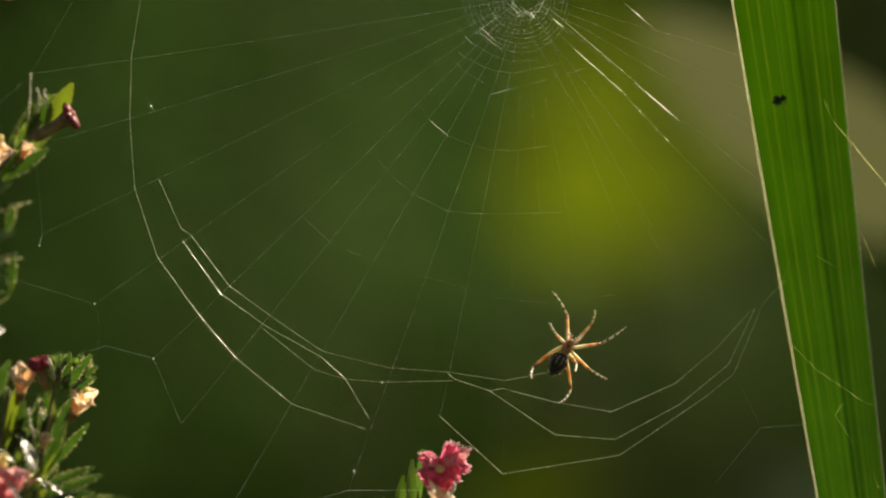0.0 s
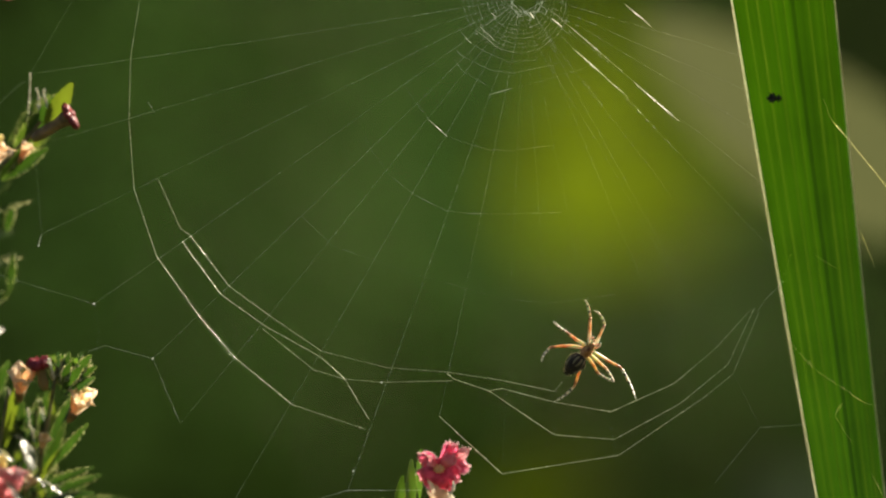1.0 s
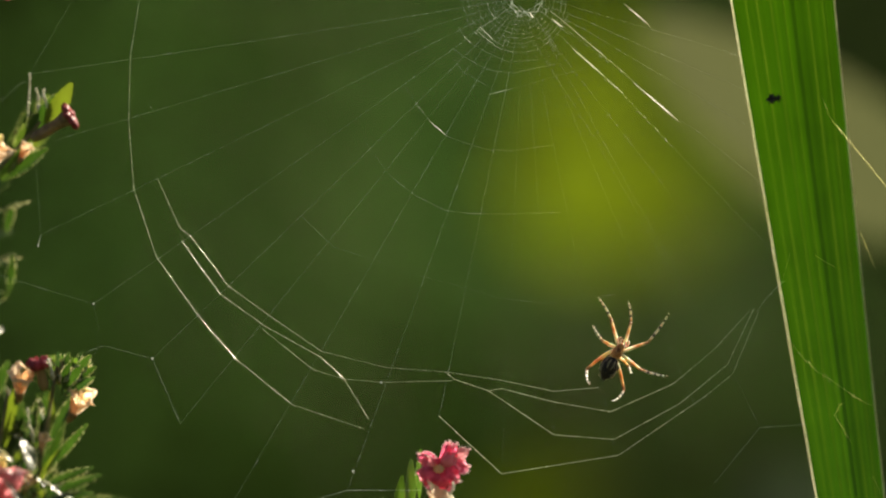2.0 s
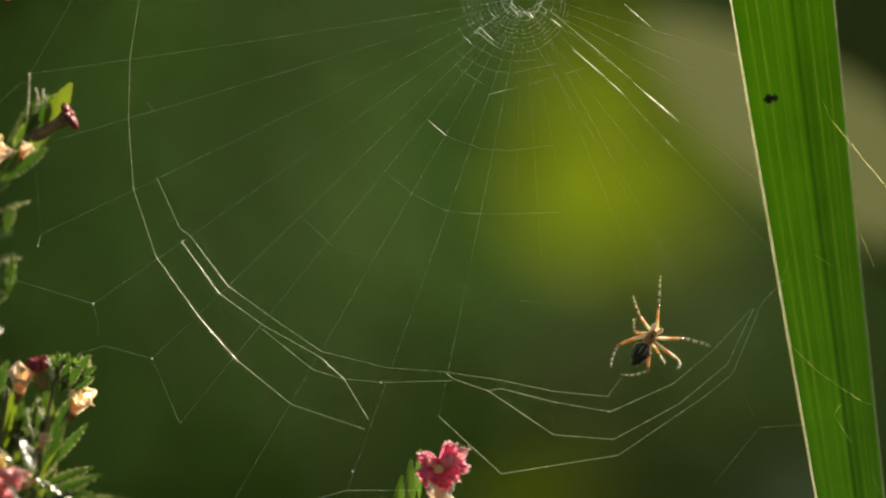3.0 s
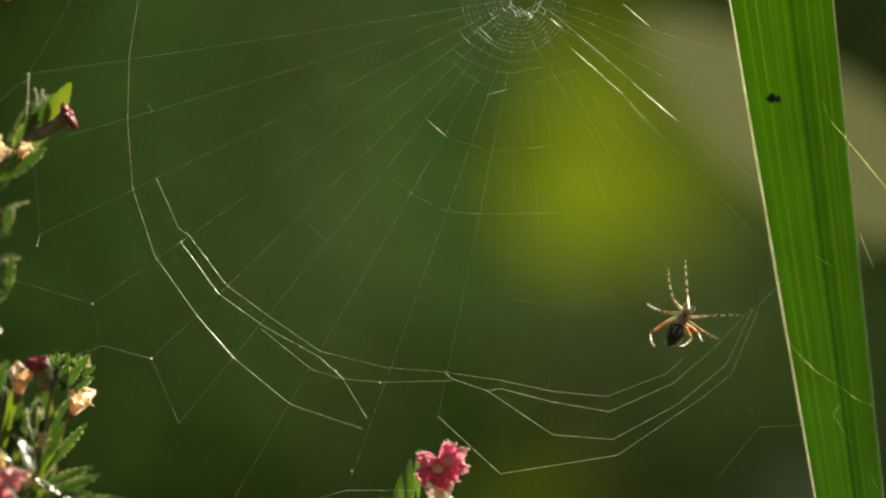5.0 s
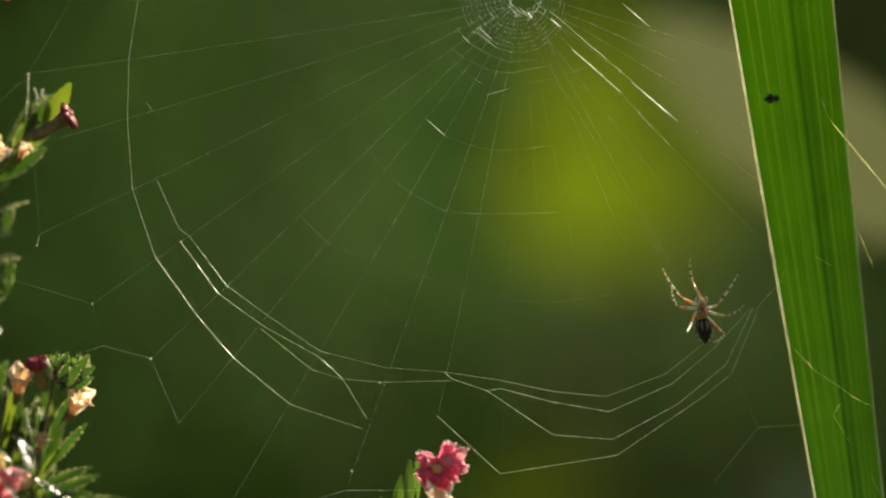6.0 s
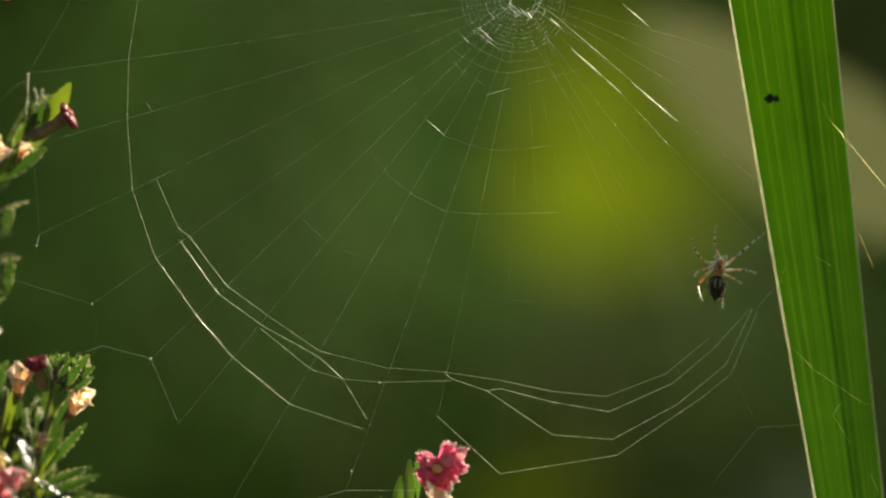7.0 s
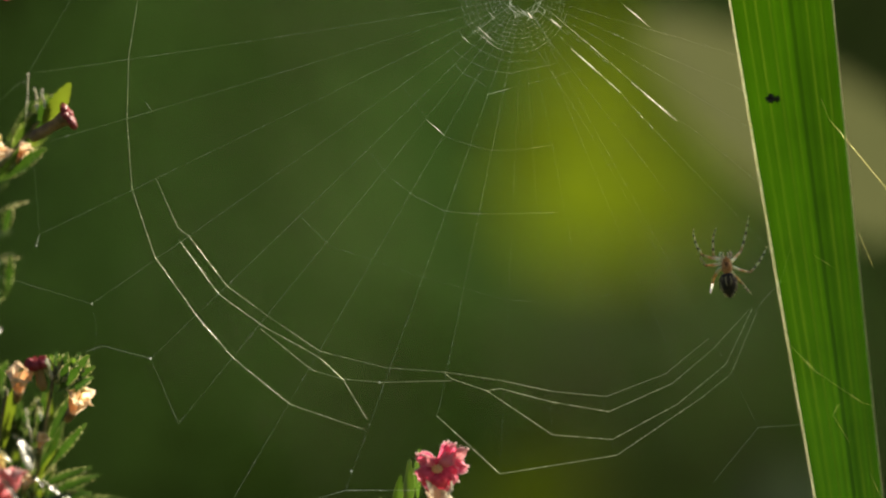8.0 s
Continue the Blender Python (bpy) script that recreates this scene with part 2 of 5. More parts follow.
M_GREY = thin_surface("greygreen_leaf", (0.030, 0.043, 0.025), (0.050, 0.066, 0.038), 30, (0.043, 0.062, 0.035), 0.4, 0.6, 0.03, 0.3)
M_STALK = solid("green_stalk", (0.06, 0.10, 0.02), (0.12, 0.17, 0.04), 80, 0.6, 0.3)
M_EARTH = solid("garden_soil", (0.016, 0.022, 0.007), (0.030, 0.042, 0.012), 2.0, 0.95, 0.8, dist=0.02)
M_GRASS = thin_surface("grass", (0.03, 0.07, 0.01), (0.07, 0.13, 0.02), 5.0, (0.07, 0.15, 0.02), 0.35, 0.5, 0.04, 0.2)


# ---- building helpers ----
def at(x, z, y=0.0):
    """A place in millimetres from the view's centre: right, up, and away."""
    return Vector((x * 0.001, y * 0.001, MID + z * 0.001))


def part(name, bm, material, parent=None, label="", smooth=True):
    me = bpy.data.meshes.new(name)
    bm.to_mesh(me)
    bm.free()
    me.materials.append(material)
    if smooth:
        for p in me.polygons:
            p.use_smooth = True
    ob = new(name, me)
    ob.parent = parent
    if label:
        tagged(ob, label)
    return ob


def spline(pts, n):
    """n points on a smooth curve through pts, evenly spaced, that doesn't overshoot."""
    p = [Vector(q) for q in pts]
    if len(p) == 2:
        return [p[0].lerp(p[1], i / (n - 1)) for i in range(n)]
    p = [2 * p[0] - p[1]] + p + [2 * p[-1] - p[-2]]
    k = [0.0]
    for a, b in zip(p[:-1], p[1:]):
        k.append(k[-1] + max(1e-9, (b - a).length))
    out = []
    for i in range(n):
        t = k[1] + (k[-2] - k[1]) * i / (n - 1)
        m = 1
        while m < len(p) - 3 and t > k[m + 1]:
            m += 1
        L = k[m + 1] - k[m]
        u = (t - k[m]) / L
        ta = (p[m + 1] - p[m - 1]) / (k[m + 1] - k[m - 1]) * L
        tb = (p[m + 2] - p[m]) / (k[m + 2] - k[m]) * L
        out.append((2 * u ** 3 - 3 * u ** 2 + 1) * p[m] + (u ** 3 - 2 * u ** 2 + u) * ta + (3 * u ** 2 - 2 * u ** 3) * p[m + 1] + (u ** 3 - u ** 2) * tb)
    return out


def tube(bm, pts, radii, sides=6, cap=True):
    """A round rod along pts; v of its map runs from 0 to 1 along it."""
    uv = bm.loops.layers.uv.verify()
    n = len(pts)
    if not hasattr(radii, "__len__"):
        radii = [radii] * n
    side = None
    rings = []
    for i in range(n):
        d = (pts[min(i + 1, n - 1)] - pts[max(i - 1, 0)]).normalized()
        if side is None:
            side = d.orthogonal().normalized()
        side = (side - d * side.dot(d)).normalized()
        up = d.cross(side)
        rings.append([bm.verts.new(pts[i] + radii[i] * (side * math.cos(2 * math.pi * k / sides) + up * math.sin(2 * math.pi * k / sides))) for k in range(sides)])
    for i in range(n - 1):
        for k in range(sides):
            f = bm.faces.new((rings[i][k], rings[i][(k + 1) % sides], rings[i + 1][(k + 1) % sides], rings[i + 1][k]))
            for lp, (a, b) in zip(f.loops, ((k, i), (k + 1, i), (k + 1, i + 1), (k, i + 1))):
                lp[uv].uv = (a / sides, b / (n - 1))
    if cap:
        bm.faces.new(rings[0][::-1])
        bm.faces.new(rings[-1])
    return bm


def blob(bm, centre, size, turn=None, seg=14, rings=10, rough=0.0, squeeze=0.0):
    """A rounded body: size is its half-lengths; squeeze narrows it towards +z."""
    m = Matrix.Translation(centre) @ (turn.to_matrix().to_4x4() if turn else Matrix())
    made = bmesh.ops.create_uvsphere(bm, u_segments=seg, v_segments=rings, radius=1.0)["verts"]
    for v in made:
        q = v.co.copy()
        w = 1.0 - squeeze * q.z
        q = Vector((q.x * size[0] * w, q.y * size[1] * w, q.z * size[2]))
        if rough:
            q *= 1 + rough * noise.noise(v.co * 2.3 + Vector(centre) * 900)
        v.co = m @ q
    return bm


# ---- setting ----
def build_ground():
    bm = bmesh.new()
    n = 60
    rows = []
    for j in range(n + 1):
        row = []
        for i in range(n + 1):
            u, v = i / n * 2 - 1, j / n * 2 - 1
            x, y = 300 * u * abs(u) ** 2.2, 300 * v * abs(v) ** 2.2
            z = 0.03 * noise.noise(Vector((x * 1.3, y * 1.3, 0))) - 0.03
            row.append(bm.verts.new((x, y, z)))
        rows.append(row)
    for j in range(n):
        for i in range(n):
            bm.faces.new((rows[j][i], rows[j][i + 1], rows[j + 1][i + 1], rows[j + 1][i]))
    tagged(part("ground", bm, M_EARTH), "dark garden soil under the plants", "ground", kind="structure")


def leaf_cloud(bm, rng, places, size, spread=1.0, toward=(0, 0, 1)):
    """Small pointed leaves, each of two bent halves, that face about one way."""
    lean = Vector((0, 0, 1)).rotation_difference(Vector(toward)).to_matrix()
    for p in places:
        L = size * rng.uniform(0.7, 1.3)
        w = L * rng.uniform(0.3, 0.45)
        q = lean @ Euler((rng.uniform(-1, 1) * spread, rng.uniform(-1, 1) * spread, rng.uniform(0, 6.28))).to_matrix()
        v = [bm.verts.new(p + q @ Vector(c)) for c in ((0, -L / 2, 0), (w / 2, 0, 0.15 * w), (0, 0, -0.1 * w), (-w / 2, 0, 0.15 * w), (0, L / 2, -0.1 * L))]
        bm.faces.new((v[0], v[1], v[2]))
        bm.faces.new((v[0], v[2], v[3]))
        bm.faces.new((v[2], v[1], v[4]))
        bm.faces.new((v[3], v[2], v[4]))


def bank_height(x, y):
    """The top of the shrubs: a slope that rises away from the web and levels out."""
    rise = max(0.0, 0.42 * (min(y, 6.5) - 2.0))
    return rise + 0.03 * noise.noise(Vector((x * 2.2, y * 2.2, 0))) + 0.05 * noise.noise(Vector((x * 6, y * 6, 3)))


def build_shrub_bank():
    rng = random.Random(4)
    bank = tagged(new("shrub_bank"), "sloping bank of dense low green shrubs", "shrubs")
    # added dark filler sheet under the leaves, for the shaded inside of the shrubs
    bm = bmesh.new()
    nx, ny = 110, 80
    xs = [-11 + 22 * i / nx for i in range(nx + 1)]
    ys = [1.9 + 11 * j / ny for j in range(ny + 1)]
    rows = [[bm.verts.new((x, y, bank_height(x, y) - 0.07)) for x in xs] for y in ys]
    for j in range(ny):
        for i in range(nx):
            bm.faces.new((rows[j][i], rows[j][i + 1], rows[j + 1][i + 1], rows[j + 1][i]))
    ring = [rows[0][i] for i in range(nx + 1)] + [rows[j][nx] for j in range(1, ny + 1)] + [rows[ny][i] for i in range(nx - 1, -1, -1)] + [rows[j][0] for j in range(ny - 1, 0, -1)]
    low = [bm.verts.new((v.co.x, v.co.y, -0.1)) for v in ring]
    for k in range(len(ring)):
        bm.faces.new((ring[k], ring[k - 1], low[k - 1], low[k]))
    part("core", bm, M_HEDGE_SHADE, bank)
    bm = bmesh.new()
    places = []
    for i in range(34000):
        if i < 7000:
            x, y = rng.uniform(-3, 3), rng.uniform(2.0, 7.4)
        elif i < 16000:
            x, y = rng.gauss(0, 0.55), rng.uniform(2.9, 5.6)
        else:
            x, y = rng.uniform(-11, 11), rng.uniform(1.9, 12.9)
        places.append(Vector((x, y, bank_height(x, y) + rng.uniform(-0.07, 0.05))))
    leaf_cloud(bm, rng, places[:16000], 0.07)
    leaf_cloud(bm, rng, places[16000:], 0.13)
    part("foliage", bm, M_HEDGE, bank, smooth=False)["kind"] = "stuff"


def build_grass():
    rng = random.Random(9)
    bm = bmesh.new()
    for i in range(46000):
        x, y = (rng.gauss(0, 1.0), rng.uniform(-1.2, 2.6)) if i < 14000 else (rng.gauss(0, 4.0), rng.gauss(-1.5, 3.0))
        if y > 2.6:
            continue
        h = rng.uniform(0.05, 0.16)
        a = rng.uniform(0, 6.28)
        w = Vector((math.cos(a), math.sin(a), 0)) * (0.003 if i < 14000 else 0.007)
        b = Vector((x, y, -0.045))
        lean = Vector((rng.uniform(-1, 1), rng.uniform(-1, 1), 0)) * h * 0.5
        v = [bm.verts.new(q) for q in (b - w, b + w, b + w * 0.7 + lean * 0.4 + Vector((0, 0, h * 0.6)), b - w * 0.7 + lean * 0.4 + Vector((0, 0, h * 0.6)), b + lean + Vector((0, 0, h)))]
        bm.faces.new(v[:4])
        bm.faces.new((v[3], v[2], v[4]))
    tagged(part("grass", bm, M_GRASS, smooth=False), "short green grass under the plants", "grass", kind="stuff")


build_ground()
build_shrub_bank()
build_grass()


# ---- background plants, far out of focus ----
def broad_leaf(parent, material, base, tip, width, face, label="", curl=0.12):
    """A large leaf with a raised midrib and side veins, as one sheet with a little thickness."""
    bm = bmesh.new()
    base, tip = Vector(base), Vector(tip)
    d = tip - base
    L = d.length
    d.normalize()
    face = Vector(face)
    face = (face - d * face.dot(d)).normalized()
    side = d.cross(face)
    n, k = 16, 8
    grid = []
    for i in range(n + 1):
        u = i / n
        w = width / 2 * max(0.02, math.sin(math.pi * u ** 0.8)) ** 0.6
        row = []
        for j in range(-k, k + 1):
            s = j / k
            h = curl * width * abs(s) ** 1.5 - 0.05 * L * (u - 0.5) ** 2 * 4 + 0.012 * width * math.cos(u * 50 - abs(s) * 9)
            row.append(bm.verts.new(base + d * L * u + side * w * s + face * h))
        grid.append(row)
    for i in range(n):
        for j in range(2 * k):
            bm.faces.new((grid[i][j], grid[i][j + 1], grid[i + 1][j + 1], grid[i + 1][j]))
    return part("leaf", bm, material, parent, label)


def stalk(parent, pts, r0, r1, material=None, name="stem"):
    bm = bmesh.new()
    n = 26
    tube(bm, spline(pts, n), [r1 + (r0 - r1) * (1 - i / (n - 1)) ** 2.2 for i in range(n)], 8)
    return part(name, bm, material or M_STALK, parent)


def far(x, z, y):
    """A place that lies y millimetres behind the web, in line with (x, z) on the web."""
    k = 1 + y / 1000
    return at(x * k, z * k, y)


def build_background():
    p = tagged(new("sunlit_plant"), "broad yellow-green leaves lit through by the sun", "plant")
    top = far(31.2, -3.0, 1500)
    stalk(p, [Vector((top.x - 0.03, 1.52, -0.05)), Vector((top.x - 0.02, 1.53, 0.4)), top], 0.006, 0.0022)
    broad_leaf(p, M_BIG, top, far(28.6, 29.5, 1500), 0.098, (0.1, 0.75, 0.6))
    upper = far(31.0, 20.0, 1600)
    stalk(p, [top, Vector((top.x, 1.58, top.z + 0.04)), upper], 0.003, 0.002)
    broad_leaf(p, M_BIG, upper, far(24.0, 42.0, 1600), 0.050, (0.1, 0.75, 0.6))
    low = far(8.0, -50.0, 930)
    stalk(p, [Vector((top.x - 0.02, 1.53, 0.3)), Vector((low.x, 1.1, 0.55)), low], 0.004, 0.002)
    broad_leaf(p, M_BIG, low, far(31.0, -40.0, 970), 0.054, (0.1, 0.75, 0.6))
    q = tagged(new("olive_plant"), "broad dull olive leaf on a tall stalk", "plant")
    e = far(91.6, 3.1, 330)
    stalk(q, [Vector((e.x + 0.02, 0.38, -0.05)), Vector((e.x + 0.03, 0.37, 0.5)), e], 0.005, 0.0016)
    broad_leaf(q, M_OLIVE, e, far(35.0, 39.0, 330), 0.054, -SUN_DIR, curl=0.02)
    rng = random.Random(12)
    b = tagged(new("leafy_sapling"), "pale green leafy sapling far behind the web", "sapling")
    mid = far(-19.0, 11.5, 2100)
    stalk(b, [Vector((mid.x, 2.12, -0.05)), Vector((mid.x + 0.03, 2.1, 0.45)), mid + Vector((0, 0, 0.12))], 0.010, 0.003, M_TWIG, "trunk")
    for k in range(10):
        c = Vector((mid.x, 2.1, mid.z - 0.14 + 0.03 * k))
        stalk(b, [c, c + Vector((rng.uniform(-0.08, 0.08), rng.uniform(-0.05, 0.05), 0.03)), c + Vector((rng.uniform(-0.16, 0.16), rng.uniform(-0.1, 0.1), 0.06))], 0.003, 0.001, M_TWIG, "twig")
    bm = bmesh.new()
    leaf_cloud(bm, rng, [mid + Vector((rng.gauss(0, 0.105), rng.gauss(0, 0.04), rng.gauss(0, 0.098))) for _ in range(530)], 0.0225, 0.6, SUN_DIR)
    part("crown", bm, M_SAPLING, b, smooth=False)
    # bushes added to darken or tint the backdrop: dark, brownish and low, fresh green
    for label, x, z, y, sx, sz, n, mat in (("dark green bush added to darken the backdrop behind the strap leaf", 80, 46, 2000, 0.07, 0.06, 700, M_DARK_BUSH), ("low brownish bush far behind the web", 20, -25, 2200, 0.085, 0.055, 420, M_BROWN_BUSH), ("fresh green bush far behind the strap leaf", 50, -9, 2100, 0.045, 0.06, 110, M_SAPLING)):
        d = tagged(new("bush"), label, "bush")
        mid = far(x, z, y)
        stalk(d, [Vector((mid.x, mid.y + 0.02, -0.05)), Vector((mid.x + 0.02, mid.y, 0.45)), mid + Vector((0, 0, sz * 0.6))], 0.009, 0.003, M_TWIG, "trunk")
        for k in range(8):
            c = Vector((mid.x, mid.y, mid.z - sz + 0.2 * sz * k))
            stalk(d, [c, c + Vector((rng.uniform(-0.5, 0.5) * sx, rng.uniform(-0.04, 0.04), 0.03)), c + Vector((rng.uniform(-1, 1) * sx, rng.uniform(-0.08, 0.08), 0.05))], 0.003, 0.001, M_TWIG, "twig")
        bm = bmesh.new()
        leaf_cloud(bm, rng, [mid + Vector((rng.gauss(0, sx), rng.gauss(0, 0.05), rng.gauss(0, sz))) for _ in range(n)], 0.024, 0.9, (0, -0.5, 0.8))
        part("crown", bm, mat, d, smooth=False)
    g = tagged(new("greygreen_plant"), "low broad grey-green leaf on a stalk", "plant")
    e = far(64.6, -65.9, 650)
    stalk(g, [Vector((e.x + 0.02, 0.66, -0.05)), Vector((e.x + 0.02, 0.65, 0.4)), e], 0.005, 0.0025)
    broad_leaf(g, M_GREY, e, far(57.8, -39.7, 650), 0.045, (0.1, -0.8, 0.6))


build_background()


# ---- strap leaf ----
BLADE_Y = 14.3


def build_blade():
    """A pleated strap leaf with pale margins that rises from the ground past the web."""
    plant = tagged(new("strap_leaf"), "long green pleated strap leaf with cream margins", "leaf")
    # places across the leaf, from margin to margin; each vein is a narrow strip of its own
    veins = [(0.135, 0.0045), (0.243, 0.0065), (0.375, 0.0050), (0.500, 0.0030), (0.740, 0.0065), (0.880, 0.0045)]
    across = [0.0, 1.0] + [v + d for v, w in veins for d in (-w, w)]
    across += [i / 72 for i in range(1, 72) if all(abs(i / 72 - v) > w + 0.004 for v, w in veins)]
    across.sort()
    cols = len(across) - 1
    strips = {j: k for k, (v, w) in enumerate(veins) for j in range(cols) if across[j] < v < across[j + 1]}
    levels = []
    for i in range(61):
        z = 0.30 - 1.20 * i / 60
        zz = z * 1000
        # middle line and half width in millimetres: it narrows towards the ground and towards its tip
        mid = 65.8 - 0.138 * zz
        half = 7.55 + 0.0350 * zz
        half = max(4.6, min(11.0, half)) if zz < 120 else max(0.6, (half if half < 11.4 else 11.4) * (1 - ((zz - 120) / 182) ** 2))
        # it arches towards the web's open side at the top
        q = max(-60.0, min(60.0, zz))
        k = 1 + (BLADE_Y - 0.0012 * q * q) / 1000
        y = BLADE_Y - 0.03 * q - 0.0022 * q * q - (0.03 + 0.0044 * q) * (zz - q) - 0.00035 * max(0, zz - 60) ** 2
        levels.append((mid * k, zz * k, half * k, y))

    def surface(s):
        return 0.03 * math.cos(s * 24.0 + 2 * math.sin(s * 5)) + 0.02 * math.cos(s * 47.0 + 3 * math.sin(s * 7))

    def fold(s):
        # the crease lies a little off the middle; past it the leaf drops steeply, then flattens
        c = s - 0.12
        return 1.25 * -c if c < 0 else 0.95 * c + 0.34 * (1 - math.exp(-c / 0.10))

    bm = bmesh.new()
    uv = bm.loops.layers.uv.verify()
    grid = []
    for mid, zz, half, y in levels:
        row = []
        for j in range(cols + 1):
            s = across[j] * 2 - 1
            pleat = surface(s)
            row.append(bm.verts.new(at(mid + half * s, zz, y + pleat + fold(s) * half / 9)))
        grid.append(row)
    sheets = {None: bm}
    for j in strips:
        sheets[j] = bmesh.new()
    for i in range(60):
        for j in range(cols):
            quad = (grid[i][j], grid[i][j + 1], grid[i + 1][j + 1], grid[i + 1][j])
            if j in strips:
                sheets[j].faces.new([sheets[j].verts.new(v.co) for v in quad])
                continue
            f = bm.faces.new(quad)
            for lp, (a, b) in zip(f.loops, ((j, i), (j + 1, i), (j + 1, i + 1), (j, i + 1))):
                lp[uv].uv = (across[a], b / 60)
    part("blade", bm, M_BLADE, plant)
    for j in strips:
        bmesh.ops.remove_doubles(sheets[j], verts=sheets[j].verts, dist=1e-6)
        part("vein", sheets[j], M_VEIN, plant)
    for side in (0, cols):
        s = side / cols * 2 - 1
        bm = bmesh.new()
        inner, outer = [], []
        for mid, zz, half, y in levels:
            d = y - 0.08 + fold(s) * half / 9
            w = 0.09 + 0.04 * noise.noise(Vector((zz * 0.2, s, 0)))
            inner.append(bm.verts.new(at(mid + (half - w) * s, zz, d - 0.05)))
            outer.append(bm.verts.new(at(mid + (half + w) * s, zz, d + 0.1)))
        for a in range(len(levels) - 1):
            bm.faces.new((inner[a], outer[a], outer[a + 1], inner[a + 1]))
        part("margin", bm, M_MARGIN, plant, "thin cream leaf margin")


build_blade()


# ---- flowering shrub ----
def small_leaf(parent, base, tip, width, rng, material=M_LEAF, teeth=0.5, roll=None, loose=1.0):
    """A small saw-edged leaf, folded along its midrib, with pale beads as glints on its teeth."""
    base, tip = Vector(base), Vector(tip)
    d = tip - base
    L = d.length
    d.normalize()
    face = Vector((-0.12, -0.85, 0.15)) if roll is None else Vector(roll)
    face = face + loose * Vector((rng.uniform(-0.5, 0.5), rng.uniform(-0.3, 0.3), rng.uniform(-0.4, 0.4)))
    face = (face - d * face.dot(d)).normalized()
    side = d.cross(face)
    bm = bmesh.new()
    uv = bm.loops.layers.uv.verify()
    tm = bmesh.new()
    n = 18
    rows = []
    bend = rng.uniform(0.04, 0.14)
    teeth = rng.random() < teeth
    for i in range(n + 1):
        u = i / n
        w = width / 2 * (0.04 + 0.96 * math.sin(math.pi * min(1, u * 0.95 + 0.02) ** 1.1))
        saw = 1.0 + (0.08 if i % 2 else -0.04) * (u > 0.2)
        row = []
        for j in (-1.0, -0.5, 0.0, 0.5, 1.0):
            ww = w * (saw if abs(j) == 1 else 1)
            row.append(bm.verts.new(base + d * (L * (u + (0.018 if abs(j) == 1 and i % 2 else 0))) + side * ww * j + face * (0.22 * w * abs(j) ** 1.3 - bend * L * u * u + 0.03 * width * math.sin(9 * u + 3 * j))))
        rows.append(row)
        if teeth and 0.25 < u < 0.92:
            for j in (0, 4):
                if rng.random() < 0.75:
                    r = 0.00020 * rng.uniform(0.4, 1.4)
                    blob(tm, row[j].co.lerp(row[2].co, 0.12), (r * 0.8, r * 0.8, r * 1.6), turn=Vector((0, 0, 1)).rotation_difference(d), seg=6, rings=4)
    for i in range(n):
        for j in range(4):
            f = bm.faces.new((rows[i][j], rows[i][j + 1], rows[i + 1][j + 1], rows[i + 1][j]))
            for lp, (a, b) in zip(f.loops, ((j, i), (j + 1, i), (j + 1, i + 1), (j, i + 1))):
                lp[uv].uv = (b / n, abs(a - 2) / 2)
    ob = part("leaf", bm, material, parent)
    if teeth:
        part("tooth_glints", tm, M_TOOTH_GLINT, ob, "pale beads put in as glints on the teeth")
    else:
        tm.free()
    return ob


def petal(parent, base, axis, around, length, width, flare, material, rng):
    """One rounded petal: it runs along the axis, then turns outwards."""
    axis, around = axis.normalized(), around.normalized()
    side = axis.cross(around)
    bm = bmesh.new()
    uv = bm.loops.layers.uv.verify()
    n, k, rows = 16, 5, []
    ruf = rng.uniform(0, 6)
    for i in range(n + 1):
        u = i / n
        out = width * (0.16 + 0.22 * u + flare * max(0, u - 0.5) ** 1.4 * 2.6)
        along = length * (u - flare * max(0, u - 0.72) ** 1.6 * 2.0)
        tip = math.sqrt(max(0.0, 1 - max(0, (u - 0.62) / 0.38) ** 2.6))
        w = width / 2 * (0.42 + 0.75 * min(1, u * 1.5)) * max(0.06, tip)
        row = []
        for j in range(-k, k + 1):
            q = j / k
            cup = 0.30 * width * q * q * (1 - 0.75 * u)
            wave = 0.09 * length * u * u * math.sin(ruf + 4.5 * q + 5 * u) + 0.06 * length * u * u * math.sin(ruf * 2 + 11 * q + 3 * u)
            row.append(bm.verts.new(base + axis * along + around * (out - cup + wave) + side * w * q))
        rows.append(row)
    for i in range(n):
        for j in range(2 * k):
            f = bm.faces.new((rows[i][j], rows[i][j + 1], rows[i + 1][j + 1], rows[i + 1][j]))
            for lp, (a, b) in zip(f.loops, ((j, i), (j + 1, i), (j + 1, i + 1), (j, i + 1))):
                lp[uv].uv = (a / (2 * k), b / n)
    return part("petal", bm, material, parent)


